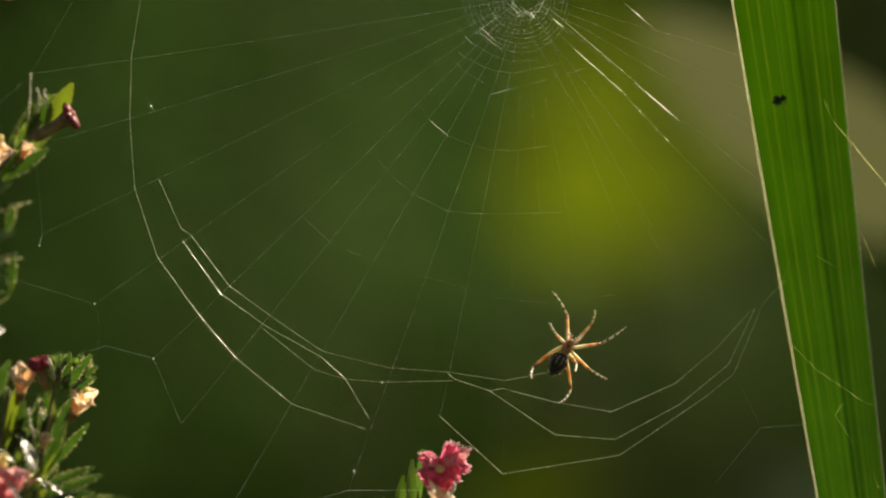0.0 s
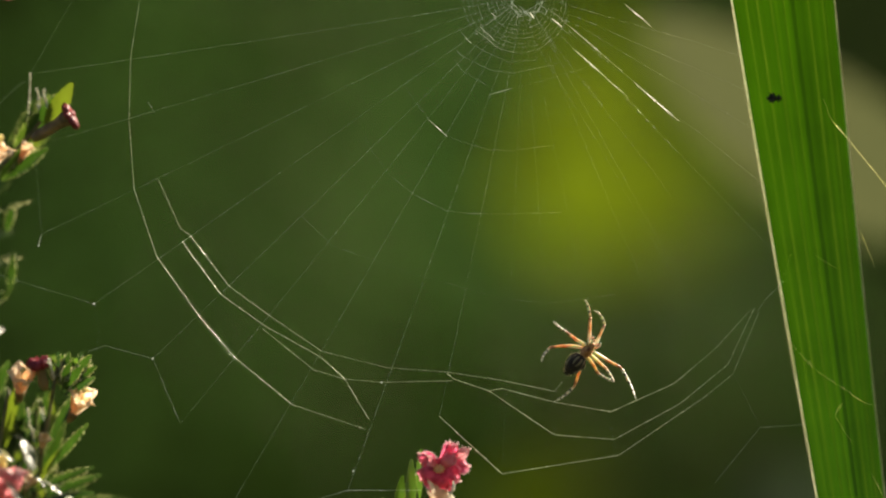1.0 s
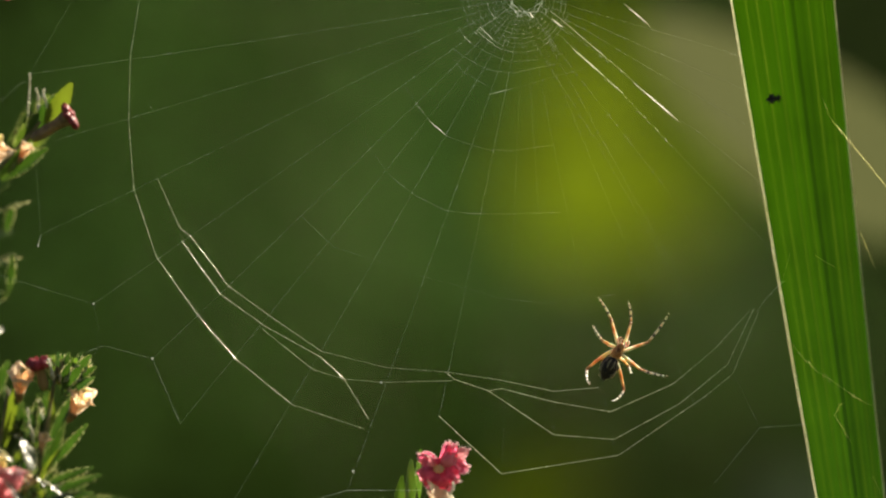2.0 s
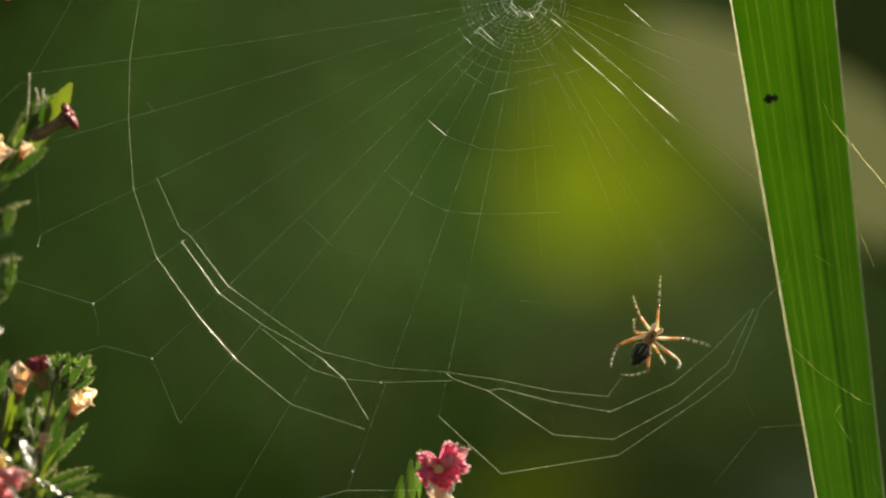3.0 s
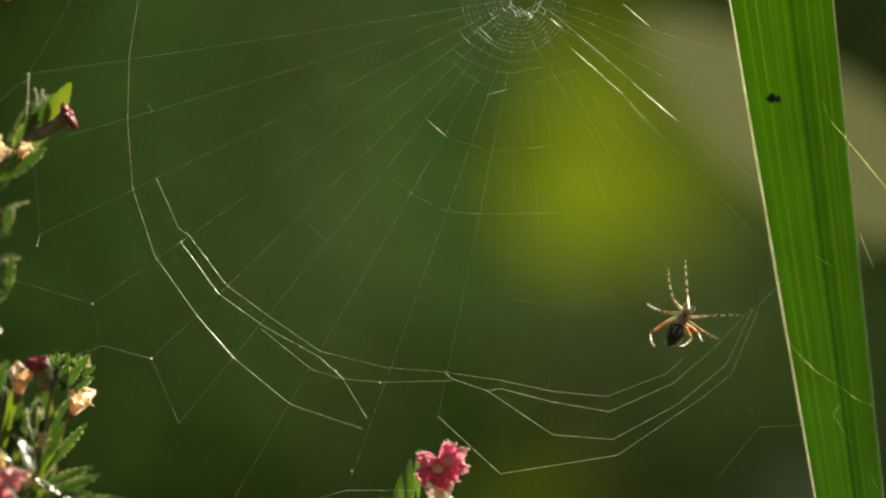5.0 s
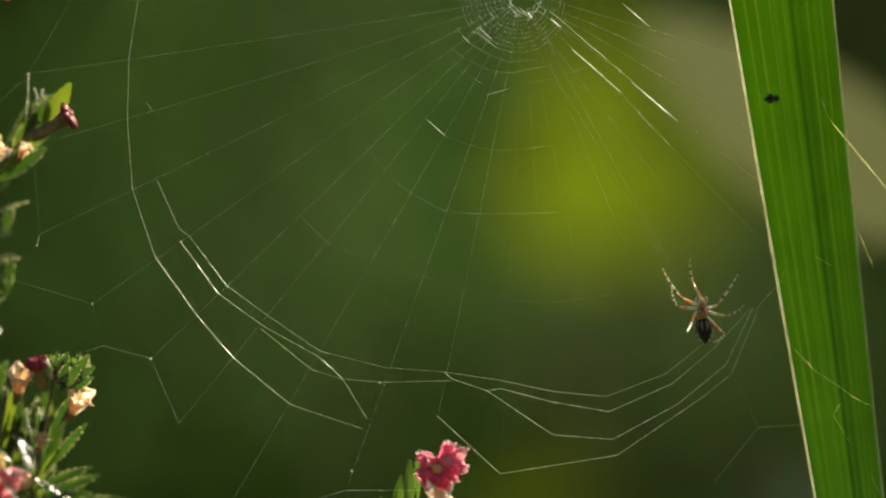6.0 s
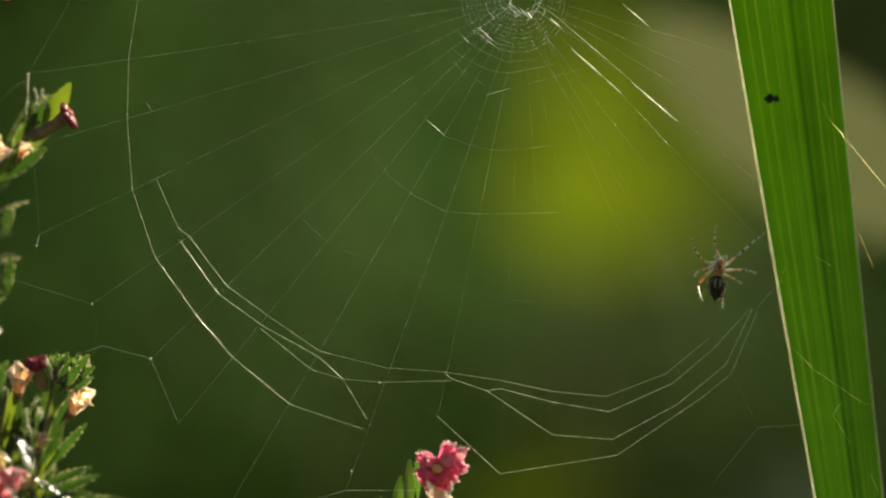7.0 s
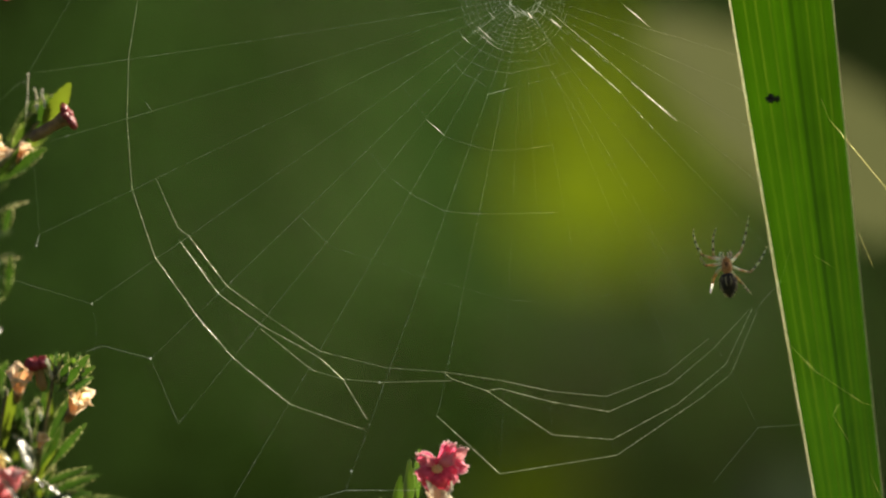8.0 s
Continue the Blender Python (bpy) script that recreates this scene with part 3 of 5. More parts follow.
def flower(shrub, base, mouth, size, flare, material, rng, label, stigma=True, petals=5, calyx=0.30, cup=None):
    """A five-petalled tube flower: calyx, petals and pistil; base to mouth in world metres, size across."""
    base, mouth = Vector(base), Vector(mouth)
    axis = mouth - base
    L = axis.length
    axis.normalize()
    bm = bmesh.new()
    tube(bm, [base - axis * L * 0.10, base, base + axis * L * calyx * 0.6, base + axis * L * calyx], [L * 0.03, size * 0.13, size * 0.19, size * 0.21], 10)
    head = part("flower", bm, cup or M_CALYX, shrub, label)
    e1 = axis.orthogonal().normalized()
    e2 = axis.cross(e1)
    a0 = rng.uniform(0, 6)
    for k in range(petals):
        a = a0 + k * 2 * math.pi / petals + rng.uniform(-0.15, 0.15)
        petal(head, base + axis * L * calyx * 0.5, axis, e1 * math.cos(a) + e2 * math.sin(a), L * (1 - calyx * 0.5) * rng.uniform(0.9, 1.05), size * 0.62, flare, material, rng)
    if stigma:
        bm = bmesh.new()
        tube(bm, [base + axis * L * 0.2, base + axis * L * 0.6, base + axis * L * 1.0], [size * 0.03, size * 0.03, size * 0.025], 6)
        for _ in range(6):
            o = Vector((rng.uniform(-1, 1), rng.uniform(-1, 1), rng.uniform(-1, 1))) * size * 0.06
            blob(bm, base + axis * L * 1.02 + o, (size * 0.075,) * 3, seg=6, rings=5, rough=0.3)
        part("pistil", bm, M_STIGMA, head, "yellow pistil")
    return head


def lobe(head, centre, turn, length, width, bulge, rng, start=0.5, material=None):
    """A ruffled petal lobe that spreads from the flower's throat: turn in degrees in the plane of the web, sizes in mm."""
    a = radians(turn)
    out, side = Vector((math.cos(a), 0, math.sin(a))), Vector((-math.sin(a), 0, math.cos(a)))
    bm = bmesh.new()
    uv = bm.loops.layers.uv.verify()
    n, k, rows = 14, 5, []
    ruf, skew = rng.uniform(0, 6), rng.uniform(-0.25, 0.25)
    for i in range(n + 1):
        u = i / n
        w = width / 2 * (0.55 + 0.45 * math.sin(math.pi * min(1, 0.16 + 0.5 * u))) * max(0.10, math.sqrt(max(0, 1 - max(0, (u - 0.72) / 0.28) ** 2.2)))
        row = []
        for j in range(-k, k + 1):
            q = j / k
            notch = 0.10 * length * u ** 4 * math.cos(3.2 * math.pi * q + ruf)
            depth = -bulge * math.sin(math.pi * (0.12 + 0.75 * u)) + 0.30 * width * q * q * (1 - u) + 0.11 * length * u * u * math.sin(ruf + 5 * q + 4 * u)
            p = centre + (out * (start + length * u - notch) + side * (w * q + skew * length * u * u) + Vector((0, depth, 0))) * 0.001
            row.append(bm.verts.new(p))
        rows.append(row)
    for i in range(n):
        for j in range(2 * k):
            f = bm.faces.new((rows[i][j], rows[i][j + 1], rows[i + 1][j + 1], rows[i + 1][j]))
            for lp, (c, b) in zip(f.loops, ((j, i), (j + 1, i), (j + 1, i + 1), (j, i + 1))):
                lp[uv].uv = (c / (2 * k), b / n)
    rim = [v.co.copy() for v in rows[n]] + [rows[i][e].co.copy() for i in range(n // 2, n) for e in (0, 2 * k)]
    ob = part("petal", bm, material or M_PINK, head)
    bm = bmesh.new()
    for p in rim:
        for _ in range(3):
            d = (out + Vector((rng.uniform(-0.9, 0.9), rng.uniform(-0.6, 0.6), rng.uniform(-0.9, 0.9)))).normalized()
            tube(bm, [p, p + d * rng.uniform(0.25, 0.6) * 0.001], [0.000050, 0.000018], 3, cap=False)
    part("fringe", bm, M_FUZZ, ob, "pale fuzz on the petal's edge")
    return ob


def open_flower(shrub, centre, lobes, rng, label):
    """A flower that faces the open side: a tube behind, lobes round the throat, a cream pistil in it."""
    bm = bmesh.new()
    blob(bm, centre + Vector((0.0002, 0.0022, -0.0034)), (0.0022, 0.0016, 0.0016), seg=18, rings=12, rough=0.25)
    tube(bm, [centre + Vector((0.0002, 0.0024, -0.003)), centre + Vector((-0.0002, 0.0035, -0.0048)), centre + Vector((-0.0006, 0.004, -0.0068))], [0.0016, 0.0013, 0.0008], 10)
    head = part("flower", bm, M_PINK, shrub, label)
    for turn, length, width, bulge, *pale in lobes:
        lobe(head, centre, turn, length, width, bulge, rng, material=M_ROSE if pale else None)
    bm = bmesh.new()
    blob(bm, centre + Vector((0, -0.0012, 0)), (0.00078, 0.0005, 0.00066), seg=10, rings=8, rough=0.3)
    for k in range(9):
        a = k * 0.698
        blob(bm, centre + Vector((0.00085 * math.cos(a), -0.0011, 0.0007 * math.sin(a))), (0.00022, 0.0002, 0.00022), seg=6, rings=5, rough=0.4)
    part("pistil", bm, M_STIGMA, head, "cream pistil")
    return head


def trumpet_bud(shrub, base, mouth, rng, size=1.0, dome=1.0, material=None):
    """A half-open crimson bud: a long brownish calyx and a short blunt trumpet of crumpled petals."""
    axis = (mouth - base).normalized()
    L = (mouth - base).length
    k = size * 0.001
    bm = bmesh.new()
    tube(bm, spline([base, base + axis * L * 0.3, base + axis * L * 0.7, base + axis * L * 0.98], 9), [0.5 * k, 0.80 * k, 0.90 * k, 0.88 * k, 0.84 * k, 0.84 * k, 0.95 * k, 1.15 * k, 1.4 * k], 12)
    head = part("flower", bm, M_CALYX_BROWN, shrub, "half-open crimson bud")
    side = Vector((-axis.z, 0, axis.x)).normalized()
    deep = axis.cross(side).normalized()
    for i in range(9):
        a = 2 * math.pi * i / 9
        way = side * math.cos(a) + deep * math.sin(a)
        bm = bmesh.new()
        frame_of = Matrix((way.cross(axis), axis, way)).transposed().to_quaternion()
        blob(bm, mouth + (side * math.cos(a) * 1.30 + deep * math.sin(a) * 1.0) * k + axis * rng.uniform(-0.15, 0.15) * k, (0.75 * k, 0.50 * dome * k, 0.85 * k), frame_of, seg=12, rings=8, rough=0.45)
        part("petal", bm, material or M_DUSKY, head)
    return head


def fuzzy_style(shrub, base, tip, r, rng):
    """A dry pale style left from a fallen flower, with flaky bits."""
    bm = bmesh.new()
    pts = spline([base, (Vector(base) + Vector(tip)) / 2 + Vector((rng.uniform(-1, 1), 0, 0)) * 0.0003, tip], 12)
    tube(bm, pts, [r * rng.uniform(0.4, 0.9) for _ in pts], 6)
    for i in range(22):
        q = pts[rng.randrange(2, 12)]
        s = r * rng.uniform(0.7, 1.7)
        blob(bm, q + Vector((rng.uniform(-1, 1), rng.uniform(-1, 1), rng.uniform(-1, 1))) * r * 1.3, (s, s * 0.7, s * 1.5), seg=6, rings=4)
    part("dry_style", bm, M_DRY, shrub, "dry whitish style")


# the tilt at which a glossy leaf mirrors the sun towards the web's open side
GLARE = (SUN_DIR + Vector((0, -1, 0))).normalized()


def build_shrub():
    rng = random.Random(21)

    def depth(p):
        # each sprig leans back below, square to the sun
        z0 = -24.9 if p[1] < -15 else 24.1
        return 0.0 if p[0] > -50 else 12 + max(-4, min(13, -0.5 * (p[0] + 68.4 + p[1] - z0)))

    def spot(p, y=0.0):
        return far(*p, y + depth(p))

    s = tagged(new("flowering_shrub"), "glossy saw-leaved shrub with small pink and peach tube flowers", "shrub")
    root = Vector((-0.16, 0.02, -0.04))
    # main stems
    stalk(s, [root, Vector((-0.15, 0.03, 0.45)), at(-105, -15, 12), spot((-80.4, 7.1), 4), spot((-75.4, 15.1), 2), spot((-71.4, 22.6), 1)], 0.0045, 0.0003, M_TWIG, "branch")
    stalk(s, [root, Vector((-0.12, 0.02, 0.5)), spot((-73.9, -51.9), 4), spot((-70.9, -39.9), 2), spot((-69.2, -28.9), 1), spot((-68.6, -20.9), 0)], 0.0045, 0.0003, M_TWIG, "branch")
    stalk(s, [root + Vector((0.03, 0, 0)), Vector((-0.06, 0.02, 0.5)), spot((-8.4, -60.9), 4), spot((-5.4, -49.9), 2), spot((-2.2, -42.4), 0)], 0.0045, 0.0003, M_TWIG, "branch")
    stalk(s, [root, Vector((-0.17, 0.02, 0.5)), at(-125, 10, 6), spot((-88.4, 34.1), 3), spot((-94.4, 67.1), 0)], 0.0045, 0.0010, M_TWIG, "branch")
    stalk(s, [root, Vector((-0.14, 0.01, 0.5)), spot((-81.4, -51.9), 0), spot((-79.4, -41.9), -2), spot((-77.4, -31.9), -3), spot((-77.2, -24.9), -3)], 0.004, 0.0003, M_TWIG, "branch")

    def lf(b, t, w, y=0.0, y2=None, **kw):
        if kw.get("roll") is GLARE:
            # lean the leaf in depth, so that its length lies square to the mirror direction
            y2 = y + max(-8, min(8, ((t[0] - b[0]) * GLARE.x + (t[1] - b[1]) * GLARE.z) / -GLARE.y))
        y2 = y if y2 is None else y2
        if y > -10:
            y, y2 = y + depth(b), y2 + depth(t)
        small_leaf(s, far(*b, y), far(*t, y2), w * 0.001, rng, **kw)

    # upper sprig
    lf((-71.2, 20.5), (-66.2, 28.8), 3.4, 1, 0, material=M_LEAF_NEW, teeth=0, roll=(0.3, -0.9, 0.1), loose=0.2)
    lf((-73.2, 19.6), (-68.6, 27.3), 3.6, 3, 2, teeth=0.3, roll=(-0.5, -0.8, -0.3), loose=0.3)
    lf((-75.4, 15.1), (-70.8, 26.9), 3.6, 11, 10, material=M_LEAF_HALF_LIT, roll=(-0.3, -0.9, -0.3), loose=0.2)
    lf((-76.4, 15.6), (-73.4, 25.5), 2.6, 9, 8, roll=(-0.5, -0.8, -0.3), loose=0.3)
    lf((-77, 14.1), (-72.2, 23.3), 2.8, 12, 11, material=M_LEAF_NEW, roll=(-0.5, -0.8, -0.3), loose=0.3)
    lf((-78.4, 11.9), (-70.8, 17.7), 2.5, -1, -3, teeth=1)
    lf((-77.6, 13.5), (-71.8, 19.3), 2.0, 1, 4, material=M_LEAF_NEW, teeth=1)
    lf((-79.6, 11.1), (-74.2, 17.9), 2.2, 8, 7, roll=(-0.5, -0.8, -0.3), loose=0.4)
    lf((-81.4, 5.6), (-72.9, 8.9), 1.6, 0, -3, teeth=1, roll=(0.1, -0.4, 0.9), loose=0.3)
    lf((-82.4, 9.6), (-77, 12.3), 2.6, 2, 5)
    lf((-83.4, -2.9), (-74.4, -0.7), 1.5, 0, -2, roll=(0.1, -0.4, 0.9), loose=0.3)
    lf((-84.4, 0.1), (-76.4, 4.1), 2.6, 3, 8)
    lf((-84.4, -9.9), (-77.2, -8.1), 2.4, 1, -1)
    lf((-84.4, -15.9), (-77.8, -13.9), 2.4, 1, -1)
    trumpet_bud(s, far(-73.0, 19.4, 11), far(-66.3, 23.5, 10), rng, 1.25)
    lf((-76.4, 14.0), (-72.4, 23.8), 3.6, 0, 0, teeth=0, material=M_LEAF_HALF_LIT, roll=(-0.4, -0.9, -0.2), loose=0.1)
    lf((-78.6, 12.0), (-75.2, 20.0), 3.0, 2, 2, teeth=1, material=M_LEAF_BACKLIT, roll=(-0.4, -0.9, -0.2), loose=0.1)
    lf((-77.8, 13.0), (-71.0, 24.4), 5.0, 17, 16, teeth=1, material=M_LEAF_HALF_LIT, roll=(-0.3, -0.9, -0.3), loose=0.2)
    lf((-75.6, 16.4), (-69.0, 24.6), 4.4, 14, 13, teeth=1, material=M_LEAF_HALF_LIT, roll=(-0.4, -0.9, -0.2), loose=0.2)
    flower(s, at(-81.2, 11.9, -12), at(-77.6, 19.1, -15), 0.0058, 0.45, M_PEACH, rng, "peach tube flower")
    flower(s, spot((-79.4, 51.1), -1), spot((-76.6, 44.9), -3), 0.0060, 0.6, M_PINK, rng, "pink tube flower")
    flower(s, at(-74.4, 15.1, -12), at(-72.7, 18.3, -14), 0.0024, 0.3, M_PEACH, rng, "small fading tube flower", False, cup=M_CALYX_BROWN)
    fuzzy_style(s, spot((-74, 21.6), -1), spot((-73.4, 31), 0), 0.00012, rng)
    fuzzy_style(s, spot((-72, 24.1), -1), spot((-72.2, 28.3), 0), 0.00015, rng)
    fuzzy_style(s, spot((-70.2, 24.5), 0), spot((-71, 28.3), 1), 0.00015, rng)
    # lower sprig: the tuft at its top
    for t, w in (((-68.6, -18.1), 2.4), ((-66.8, -18.3), 2.6), ((-64.8, -18.1), 2.6), ((-62.8, -18.9), 2.6), ((-62.1, -21.1), 2.4), ((-66.4, -20.3), -2.2), ((-64, -20.5), -2.2)):
        lf(((-67.4, -25.9)[0] + rng.uniform(-0.8, 0.8), (-67.4, -25.9)[1] + rng.uniform(-0.5, 2)), t, abs(w) * 0.85, -7 if w < 0 else 0, -8 if w < 0 else rng.uniform(-3, 3), teeth=0.8, roll=(-0.5, -0.8, -0.35), loose=0.6)
    for k in range(16):
        a = radians(150 - 7.5 * k + rng.uniform(-5, 5))
        L = rng.uniform(4.5, 7.2)
        b = (-66.6 + rng.uniform(-0.8, 0.8), -25.4 + rng.uniform(-0.6, 1.2))
        lf(b, (b[0] + L * math.cos(a) * 0.72, b[1] + L * math.sin(a)), rng.uniform(1.5, 2.3), rng.uniform(-2, 8), rng.uniform(-2, 9), teeth=0.8, roll=(-0.4, -0.9, -0.2), loose=0.7, material=M_LEAF_BACKLIT if k % 3 else M_LEAF_HALF_LIT)
    lf((-67.6, -26.1), (-62.4, -22.7), 1.8, -2, -3, teeth=1)
    lf((-70.6, -35.9), (-66, -24.9), 2.6, -1, -3, roll=(-0.5, -0.8, 0.2), loose=0.3)
    lf((-71, -30.4), (-71.8, -25.9), 1.3, 0, -1, roll=GLARE, loose=0.4)
    lf((-70, -35.9), (-69.4, -25.3), 1.6, 1, 2, material=M_LEAF_NEW)
    lf((-70.6, -39.4), (-63.4, -31.1), 1.7, 0, -3, teeth=1)
    lf((-71.8, -40.9), (-67.6, -31.1), 2.4, 2, 4)
    lf((-72.4, -42.9), (-68.8, -35.1), 1.6, -1, -2, material=M_LEAF_NEW)
    lf((-73.2, -43.1), (-62.6, -38.3), 2.2, 0, -3, teeth=0.6, roll=(0.0, -0.85, 0.5), loose=0.2)
    lf((-71.8, -44.5), (-61.2, -39.7), 2.2, 1, 2, teeth=1, roll=(0.0, -0.85, 0.5), loose=0.2)
    lf((-73.4, -45.7), (-62.8, -42.7), 2.2, -1, -4, roll=(0.0, -0.85, 0.5), loose=0.2)
    lf((-69.5, -47.5), (-56.0, -44.0), 4.4, 2, 6, teeth=0, roll=(0.1, -0.8, 0.6), loose=0.1)
    lf((-73.9, -38.9), (-72.4, -25.9), 1.5, 2, 3, teeth=1)
    lf((-74.9, -33.4), (-72.4, -38.9), 3.3, -20, -21, roll=GLARE, loose=0.05, teeth=0)
    lf((-78, -35.9), (-76.4, -24.9), 2.6, -3, -4, material=M_LEAF_NEW, teeth=0)
    lf((-77.4, -38.9), (-75.4, -27.4), 2.6, 1, 3)
    lf((-80.4, -27.9), (-77.4, -19.9), 2.4, 2, 3)
    lf((-76.4, -41.9), (-72.2, -34.9), 2.0, -2, -5)
    lf((-78.4, -40.1), (-73.8, -45.9), 1.7, -26, -27, roll=GLARE, loose=0.06, teeth=0)
    lf((-80.9, -34.9), (-76, -37.5), 1.6, -18, -20, roll=GLARE, loose=0.2)
    for k in range(11):
        b = ((-73.9, -35.9)[0] + rng.uniform(-5, 4), (-73.9, -35.9)[1] + rng.uniform(-8, 6))
        a = rng.uniform(0.5, 2.2)
        L = rng.uniform(7, 11)
        lf(b, (min(-65.5, b[0] + L * math.cos(a)), min((-78.4, -22.7)[1], b[1] + L * math.sin(a))), rng.uniform(1.4, 2.2), rng.uniform(4, 9), rng.uniform(3, 10), roll=(-0.4, -0.85, -0.2) if k % 2 else None, loose=0.7)
    for k in range(20):
        b = ((-72.9, -42.9)[0] + rng.uniform(-5, 3), (-72.9, -42.9)[1] + rng.uniform(-5, 11))
        a = rng.uniform(0.2, 2.4)
        L = rng.uniform(6, 10)
        lf(b, (min(-64, b[0] + L * math.cos(a)), b[1] + L * math.sin(a) * 0.9), rng.uniform(1.1, 1.8), rng.uniform(-3, 6), rng.uniform(-5, 8), roll=GLARE if k % 7 == 3 else None, loose=0.5 if k % 7 == 3 else 1.0, material=M_LEAF_NEW if k % 5 == 1 else M_LEAF)
    for k in range(4):
        b = ((-77.4, 11.1)[0] + rng.uniform(-6, 1), (-77.4, 11.1)[1] + rng.uniform(-24, 3))
        a = rng.uniform(-0.3, 1.6)
        L = rng.uniform(5, 9)
        lf(b, (min(-76.5, b[0] + L * math.cos(a)), b[1] + L * math.sin(a)), rng.uniform(1.3, 2.0), rng.uniform(-4, 6), rng.uniform(-6, 8), teeth=1)
    trumpet_bud(s, far(-70.7, -25.0, 12), far(-71.8, -20.2, 11), rng, 1.05, 1.9, M_CRIMSON)
    flower(s, spot((-75.4, -26.7), -2), spot((-74.7, -21.5), -4), 0.0048, 0.36, M_PEACH, rng, "peach tube flower", cup=M_CALYX_BROWN)
    flower(s, spot((-66.4, -30.1), -1), spot((-63.7, -25.3), -3), 0.0050, 0.34, M_PEACH, rng, "peach tube flower", cup=M_CALYX_BROWN)
    flower(s, spot((-71.6, -35.9), -3), spot((-70.8, -32.9), -5), 0.0024, 0.3, M_PEACH, rng, "small fading peach flower", False, cup=M_CALYX_BROWN)
    stalk(s, [root, Vector((-0.13, -0.02, 0.5)), far(-81.4, -51.9, -20)], 0.004, 0.0006, M_TWIG, "branch")
    flower(s, far(-81.4, -51.9, -20), far(-78.6, -37.9, -22), 0.0110, 0.22, M_ROSE, rng, "salmon-pink tube flower")
    flower(s, spot((-74.4, -43.1), -6), spot((-73.4, -40.3), -8), 0.0024, 0.3, M_PEACH, rng, "small fading tube flower", False, cup=M_CALYX_BROWN)
    for b, t, w in (((-69.8, -42.1), (-67.6, -43.3), 1.6), ((-67.6, -44.9), (-65.6, -43.7), 1.3), ((-72.2, -40.5), (-70.6, -42.1), 1.0)):
        lf(b, t, w, -14, roll=GLARE, loose=0.15, teeth=0)
    fuzzy_style(s, spot((-72.6, -34.4), -3), spot((-73.8, -28.3), -4), 0.00017, rng)
    fuzzy_style(s, spot((-69.2, -23.1), -3), spot((-70.2, -19.7), -4), 0.00016, rng)
    fuzzy_style(s, spot((-72.4, -40.1), -7), spot((-69.2, -42.1), -8), 0.00012, rng)
    # sprig under the web: two flowers side by side and one below
    open_flower(s, far(-1.0, -38.9, -3), [(132, 3.6, 2.5, 0.2), (158, 2.7, 2.6, 0.8), (60, 4.2, 1.9, 0.0), (44, 4.4, 2.6, 0.5), (30, 5.3, 2.2, 0.2, "pale"), (14, 4.4, 2.8, 0.9), (40, 3.0, 2.2, 1.4, "pale"), (145, 2.4, 1.8, 1.3, "pale"), (100, 1.3, 3.0, 0.6), (188, 2.5, 3.4, 1.4), (222, 3.0, 4.0, 1.9), (260, 3.1, 4.6, 2.1), (298, 3.2, 4.2, 2.0), (336, 3.4, 3.8, 1.5)], rng, "open crimson-pink flower with fuzzy petal edges")
    flower(s, spot((-4.4, -49.4), -7), at(0.7, -42.6, -9), 0.0062, 0.7, M_PEACH, rng, "peach tube flower", False)
    fuzzy_style(s, at(0.6, -43.6, -9), at(1.6, -41.2, -9), 0.00016, rng)
    lf((-9.0, -48.9), (-7.2, -40.2), 1.9, 6, 5, material=M_LEAF_BACKLIT, teeth=0, roll=(0.3, -0.9, 0.1), loose=0.2)
    lf((-6.6, -48.9), (-5.4, -37.4), 2.1, 5, 4, material=M_LEAF_BACKLIT, teeth=0, roll=(0.3, -0.9, 0.1), loose=0.2)
    lf((-4.4, -44.9), (-4.6, -35.3), 1.4, 4, 4, material=M_LEAF_BACKLIT, teeth=0)
    lf((-9.4, -48.9), (-11.2, -43.9), 2.0, 1, 1)
    # the rest of the bush, below and beside what the lens takes in
    for i in range(70):
        u = rng.random()
        b = root.lerp(Vector((-0.13, 0.02, 0.78)), u ** 0.6) + Vector((rng.uniform(-0.09, 0.045), rng.uniform(-0.03, 0.10), 0))
        d = Vector((rng.uniform(-1, 1), rng.uniform(-1, 1), rng.uniform(-0.1, 1))).normalized() * 0.016
        small_leaf(s, b, b + d, 0.005, rng, teeth=0)
    for i in range(14):
        z = 0.10 + 0.05 * i
        a = root.lerp(Vector((-0.13, 0.02, 0.80)), z / 0.8)
        stalk(s, [a, a + Vector((rng.uniform(-0.05, 0.02), rng.uniform(-0.02, 0.05), 0.04)), a + Vector((rng.uniform(-0.09, 0.04), rng.uniform(-0.03, 0.09), 0.06))], 0.0014, 0.0005, M_TWIG, "twig")


build_shrub()


# ---- the web ----
HUB = Vector(((14.1, 44.5)[0], 0, (14.1, 44.5)[1]))


